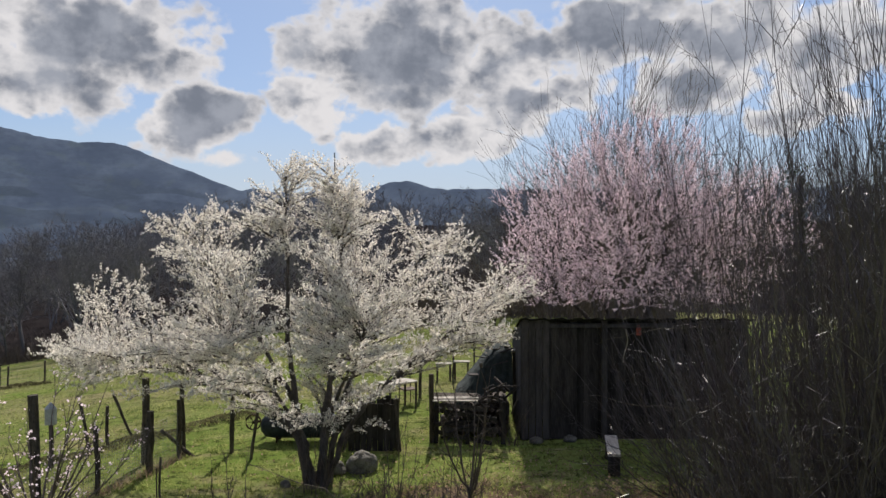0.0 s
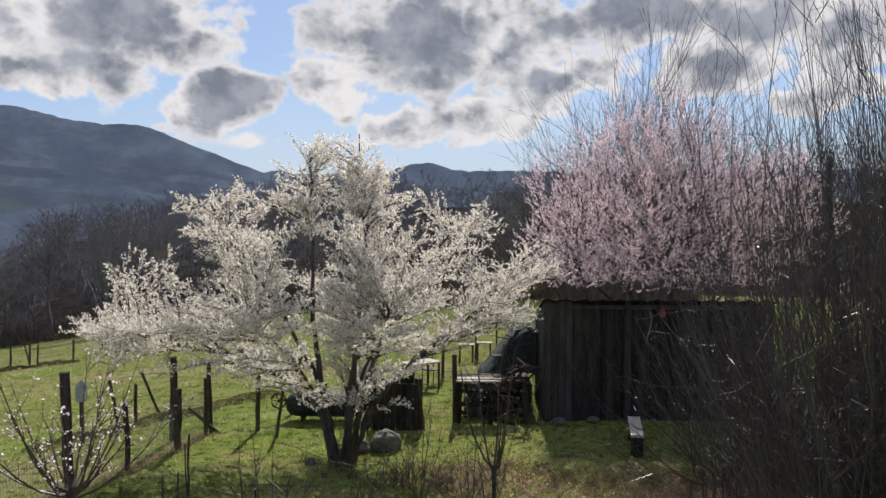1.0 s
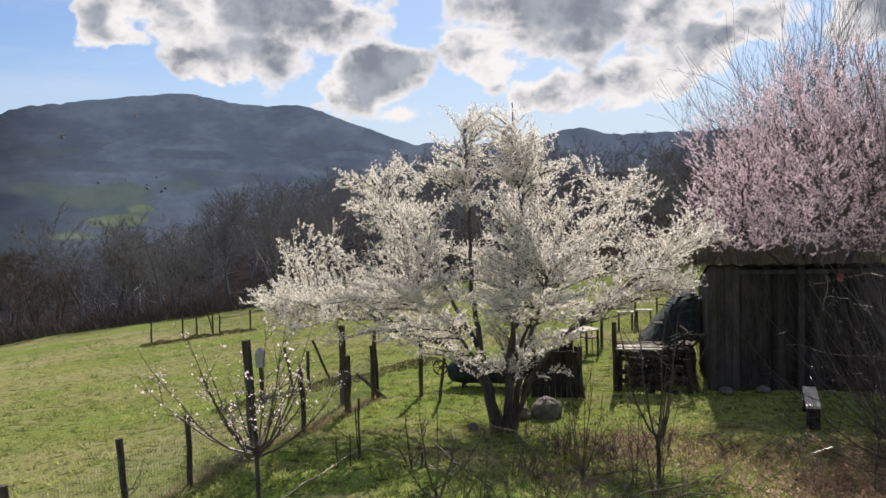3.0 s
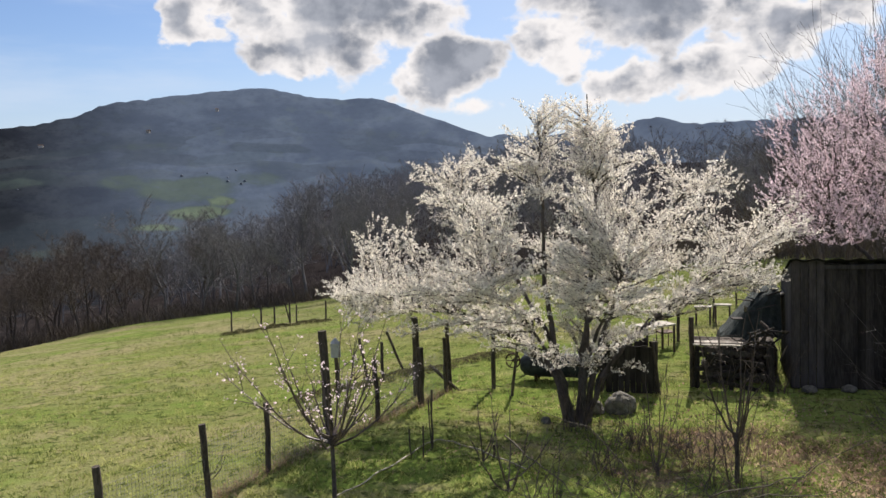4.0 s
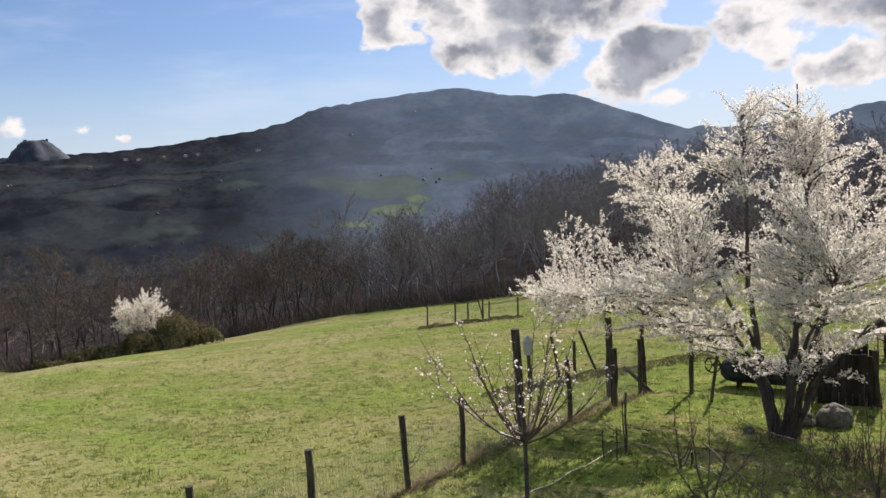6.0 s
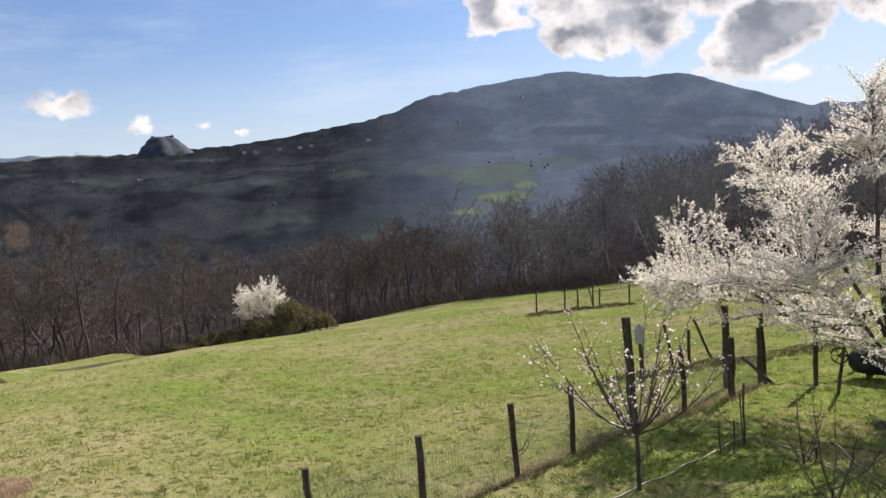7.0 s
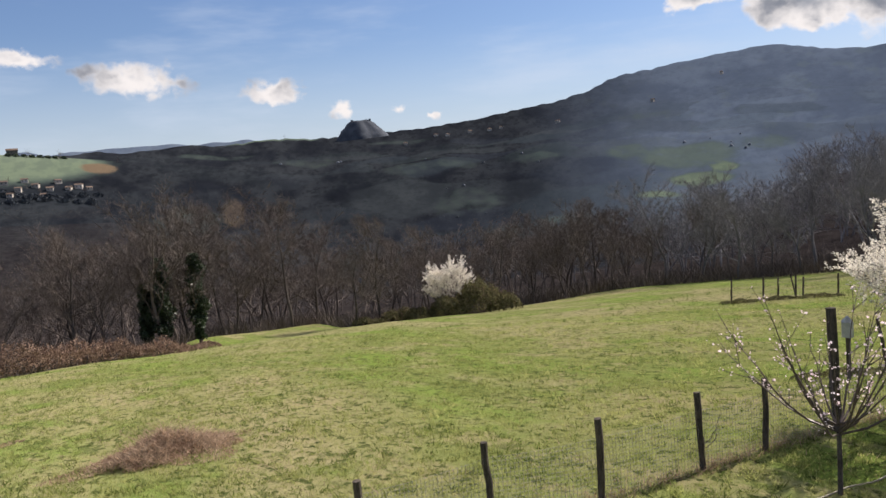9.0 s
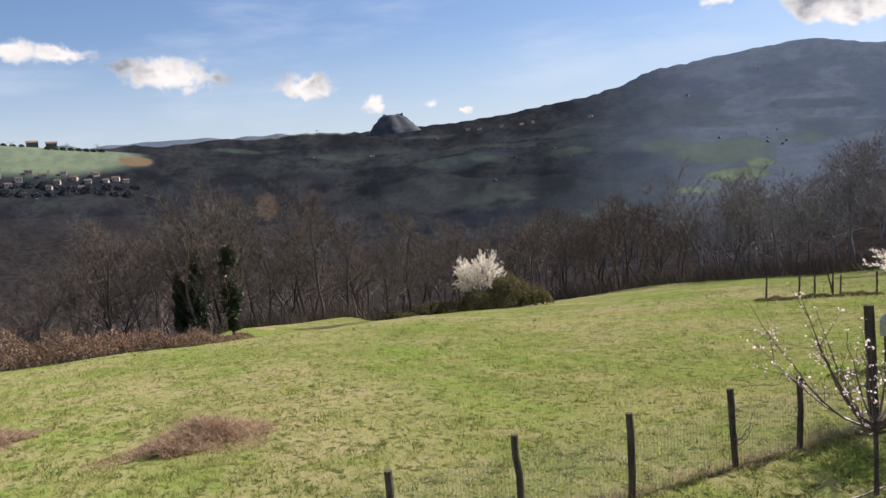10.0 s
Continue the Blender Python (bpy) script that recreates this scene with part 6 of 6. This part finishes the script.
# ---- far buildings: castle rock, village and farm ----
def castle_rock():
    r = 1980
    x, y, z = on_land(r, 57.75)
    z = EYE + r * math.tan(radians(3.3)) - 4
    g = Geo()
    n, k = 34, 14
    rg = np.random.default_rng(71)
    a = np.arange(n) * 2 * math.pi / n
    rough = 1 + 0.09 * np.sin(a * 3 + 1) + 0.05 * np.sin(a * 7) + 0.03 * rg.normal(size=n)
    rings = []
    for i in range(k):
        u = i / (k - 1)
        w = 72 * (1 - u ** 1.4) + 24 * u ** 1.4
        rings.append(np.stack([np.cos(a) * w * (rough * 0.5 + 0.5 + 0.02 * rg.normal(size=n)) - 6 * u, np.sin(a) * w * rough * 0.7, np.full(n, -16 + 56 * u) + rg.normal(scale=0.8, size=n) * (i > 0)], 1))
    rings.append(np.tile([[-6.0, 0, 41.0]], (n, 1)))
    k += 1
    q = [(i * n + j, i * n + (j + 1) % n, (i + 1) * n + (j + 1) % n, (i + 1) * n + j) for i in range(k - 1) for j in range(n)]
    g.put(np.concatenate(rings), q)
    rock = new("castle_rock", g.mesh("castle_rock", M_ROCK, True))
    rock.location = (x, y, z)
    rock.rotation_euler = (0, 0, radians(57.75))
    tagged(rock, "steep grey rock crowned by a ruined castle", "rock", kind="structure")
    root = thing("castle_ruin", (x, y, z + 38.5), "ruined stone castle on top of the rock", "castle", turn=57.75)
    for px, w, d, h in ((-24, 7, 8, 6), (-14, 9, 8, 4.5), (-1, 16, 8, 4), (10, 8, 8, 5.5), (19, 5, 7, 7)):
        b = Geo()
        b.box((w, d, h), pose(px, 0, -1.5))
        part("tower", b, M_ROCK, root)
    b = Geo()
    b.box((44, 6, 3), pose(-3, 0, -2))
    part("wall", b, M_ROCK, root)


castle_rock()


def house(at, w, d, h, turn, storeys, label, name="house", group="village houses", wall=M_WALL):
    root = thing(name, at, label, "house", group, turn=turn)
    g = Geo()
    g.box((w, d, h + 3), pose(0, 0, -3), bevel=0.05)
    part("wall", g, wall, root)
    roof = Geo()
    o, rise = 0.5, d * 0.26
    v = []
    for x in (-w / 2 - o, w / 2 + o):
        v += [(x, -d / 2 - o, h - 0.1), (x, 0, h + rise), (x, d / 2 + o, h - 0.1), (x, d / 2 + o, h - 0.3), (x, 0, h + rise - 0.25), (x, -d / 2 - o, h - 0.3)]
    q = [(i, (i + 1) % 6, 6 + (i + 1) % 6, 6 + i) for i in range(6)] + [(0, 5, 4, 1), (1, 4, 3, 2), (6, 7, 10, 11), (7, 8, 9, 10)]
    roof.put(v, q)
    part("roof", roof, M_ROOF, root)
    for s in range(storeys):
        for c in range(max(2, int(w / 3.5))):
            b = Geo()
            x = -w / 2 + w * (c + 0.5) / max(2, int(w / 3.5))
            b.box((1.0, 0.12, 1.4), pose(x, -d / 2, 1.0 + s * 2.9))
            part("window", b, M_GLASS, root)
    return root


rnd = random.Random(12)
for az, r, w, d, h in ((83.6, 960, 16, 9, 6), (82.4, 950, 12, 9, 7), (81.0, 965, 14, 10, 6), (80.2, 945, 11, 8, 8), (79.2, 960, 13, 9, 6), (78.4, 950, 12, 8, 6), (76.7, 960, 14, 9, 7), (76.1, 955, 10, 8, 5), (84.6, 950, 14, 9, 7), (75.3, 640, 8, 7, 5), (83.0, 935, 12, 9, 6), (81.8, 975, 13, 9, 6), (80.7, 930, 10, 9, 6), (79.8, 975, 12, 9, 6), (78.8, 930, 11, 9, 6), (77.9, 975, 12, 9, 6), (77.3, 955, 10, 9, 5)):
    x, y, z = on_land(r, az)
    house((x, y, z), w * 0.56, d * 0.56, h * 0.56, az + rnd.uniform(-25, 25), 1, "pale rendered village house with a tiled roof")
for az, r, w, d, h in ((81.4, 1150, 14, 9, 6.5), (80.3, 1150, 13, 9, 7)):
    x, y, z = on_land(r, az)
    house((x, y, z), w, d, h, az, 2, "large farmhouse on the green hilltop", "farmhouse", "hilltop farm", M_BACKLITWALL)
for az, r in ((52.6, 1700), (51.8, 1650), (50.2, 1620), (48.8, 1600), (44.0, 1560), (48.0, 1610), (37.5, 1500), (33.0, 1700), (54.8, 1600)):
    x, y, z = on_land(r, az)
    house((x, y, z), rnd.uniform(5, 8), 6, rnd.uniform(3.5, 4.5), az + rnd.uniform(-30, 30), 2, "pale distant house on the wooded hillside", "house", "hillside houses")


# ---- grass ----
def grass():
    rg = np.random.default_rng(81)
    tufts, per = 38000, 9
    az = rg.uniform(-32, 92, tufts)
    r = 9.0 * np.exp(rg.uniform(0, 1, tufts) * math.log(46 / 9.0))
    x, y = -r * np.sin(np.radians(az)), r * np.cos(np.radians(az))
    patch = ripple(x * 1.3, y * 1.4, 3) + 0.6 * ripple(x * 3.7, y * 3.1, 1)
    keep = rg.random(tufts) < 0.75 + 0.3 * patch
    x, y, r, patch = x[keep], y[keep], r[keep], patch[keep]
    size = rg.uniform(0.5, 1.5, len(x)) * (1 + 0.35 * patch) * (0.75 + r / 45)
    bx = np.repeat(x, per) + rg.normal(scale=0.045, size=len(x) * per) * np.repeat(size, per)
    by = np.repeat(y, per) + rg.normal(scale=0.045, size=len(x) * per) * np.repeat(size, per)
    g = Geo()
    g.blades(np.stack([bx, by, land_height(bx, by) - 0.01], 1), rg.uniform(0.03, 0.085, len(bx)) * np.repeat(size, per), 0.009, rg, 0.7)
    solo("grass", g, M_GRASS, "short spring grass with uneven tufts", "grass", kind="stuff")
    tufts, per = 10000, 8
    az = rg.uniform(-32, 92, tufts)
    r = 9.0 * np.exp(rg.uniform(0, 1, tufts) * math.log(60 / 9.0))
    x, y = -r * np.sin(np.radians(az)), r * np.cos(np.radians(az))
    keep = rg.random(tufts) < 0.55 - 0.5 * ripple(x * 0.8, y * 0.9, 8)
    x, y, r = x[keep], y[keep], r[keep]
    size = np.repeat(rg.uniform(0.6, 1.5, len(x)) * (0.7 + r / 30), per)
    bx, by = np.repeat(x, per) + rg.normal(scale=0.05, size=len(size)) * size, np.repeat(y, per) + rg.normal(scale=0.05, size=len(size)) * size
    g = Geo()
    g.blades(np.stack([bx, by, land_height(bx, by) - 0.01], 1), rg.uniform(0.03, 0.09, len(bx)) * size, 0.011, rg, 0.7)
    solo("grass_tufts", g, M_DARKGRASS, "darker rank tufts standing out of the grass", "grass", kind="stuff")
    n = 16000
    az, r = rg.uniform(-30, 90, n), 9 + 26 * rg.uniform(0, 1, n)
    x, y = -r * np.sin(np.radians(az)), r * np.cos(np.radians(az))
    keep = ripple(x * 0.9, y * 1.1, 6) > 0.15
    x, y = x[keep], y[keep]
    g = Geo()
    g.blades(np.stack([x, y, land_height(x, y) - 0.01], 1), rg.uniform(0.04, 0.13, len(x)), 0.007, rg, 1.0)
# rank dry grass along the foot of the fence
    n = 2600
    k = rg.integers(0, len(LINE) - 1, n)
    u = rg.uniform(0, 1, n)
    run = np.array(LINE)
    x = run[k, 0] * (1 - u) + run[k + 1, 0] * u + rg.normal(scale=0.10, size=n)
    y = run[k, 1] * (1 - u) + run[k + 1, 1] * u + rg.normal(scale=0.10, size=n)
    g.blades(np.stack([x, y, land_height(x, y) - 0.01], 1), rg.uniform(0.05, 0.24, n), 0.006, rg, 0.8)
    solo("dry_grass", g, M_DRY, "thin dry stalks among the grass", "grass", kind="stuff")


grass()


def leaf_litter():
    rg = np.random.default_rng(91)
    n = 5200
    x, y = rg.normal(0.8, 2.3, n), rg.normal(14.2, 1.8, n)
    keep = rg.random(n) < 0.5 + 0.5 * ripple(x * 1.1, y * 1.3, 2)
    x, y = x[keep], y[keep]
    g = Geo()
    g.leaves(np.stack([x, y, land_height(x, y) + rg.uniform(0.015, 0.05, len(x))], 1), rg.uniform(0.012, 0.03, len(x)), rg, 0.0)
    n = 6500
    x, y = rg.normal(4.0, 1.3, n), rg.normal(12.6, 1.1, n)
    g.leaves(np.stack([x, y, land_height(x, y) + rg.uniform(0.015, 0.12, n)], 1), rg.uniform(0.015, 0.036, n), rg, 0.0)
    g.blades(np.stack([x, y, land_height(x, y)], 1), rg.uniform(0.05, 0.28, n), 0.006, rg, 1.1)
    solo("leaf_litter", g, M_DRY, "dry brown leaves scattered over the garden grass", "leaves", kind="stuff")


leaf_litter()


# ---- trees and hedges about the far farm ----
village_trees = [(*polar(925 + 12 * math.sin(a * 7), a), 7.0, 5.0, 4.0 + 2.0 * math.sin(a * 5.3)) for a in np.arange(75.6, 85.5, 0.42)]
leafy_mound("village_trees", village_trees, M_SHADEWOODS, 5200, 0.9, "dark bare trees crowding round the village houses", "trees", 47)["kind"] = "stuff"
hill_hedge = [(*polar(1105, a), 8.0, 3.0, 3.0) for a in np.arange(77.4, 81.0, 0.45)] + [(*polar(1128, a), 8.0, 3.0, 2.5) for a in np.arange(82.0, 84.5, 0.5)]
leafy_mound("field_hedge", hill_hedge, M_IVY, 2600, 0.9, "dark hedge line across the green hill", "hedge", 46)
far_tree = lone_tree(640, on_land(1150, 79.4), 11, 1.2, "small bare tree on the green hilltop", 3)
for k, (a, d, s) in enumerate(((77.6, 1146, 1.1), (82.6, 1150, 0.8), (83.5, 975, 0.7), (82.0, 968, 0.8), (80.7, 972, 0.75), (79.7, 955, 0.8), (78.0, 965, 0.8), (77.2, 950, 0.7), (76.4, 940, 0.8), (84.2, 945, 0.8), (81.5, 940, 0.7), (79.0, 940, 0.7), (74.2, 1100, 0.7), (66, 2190, 1.0), (63.2, 2200, 1.0))):
    x, y, z = on_land(d, a)
    copy_thing(far_tree, pose(x, y, z - 0.1, 0, 0, 47 * k)).scale = (s, s, s)
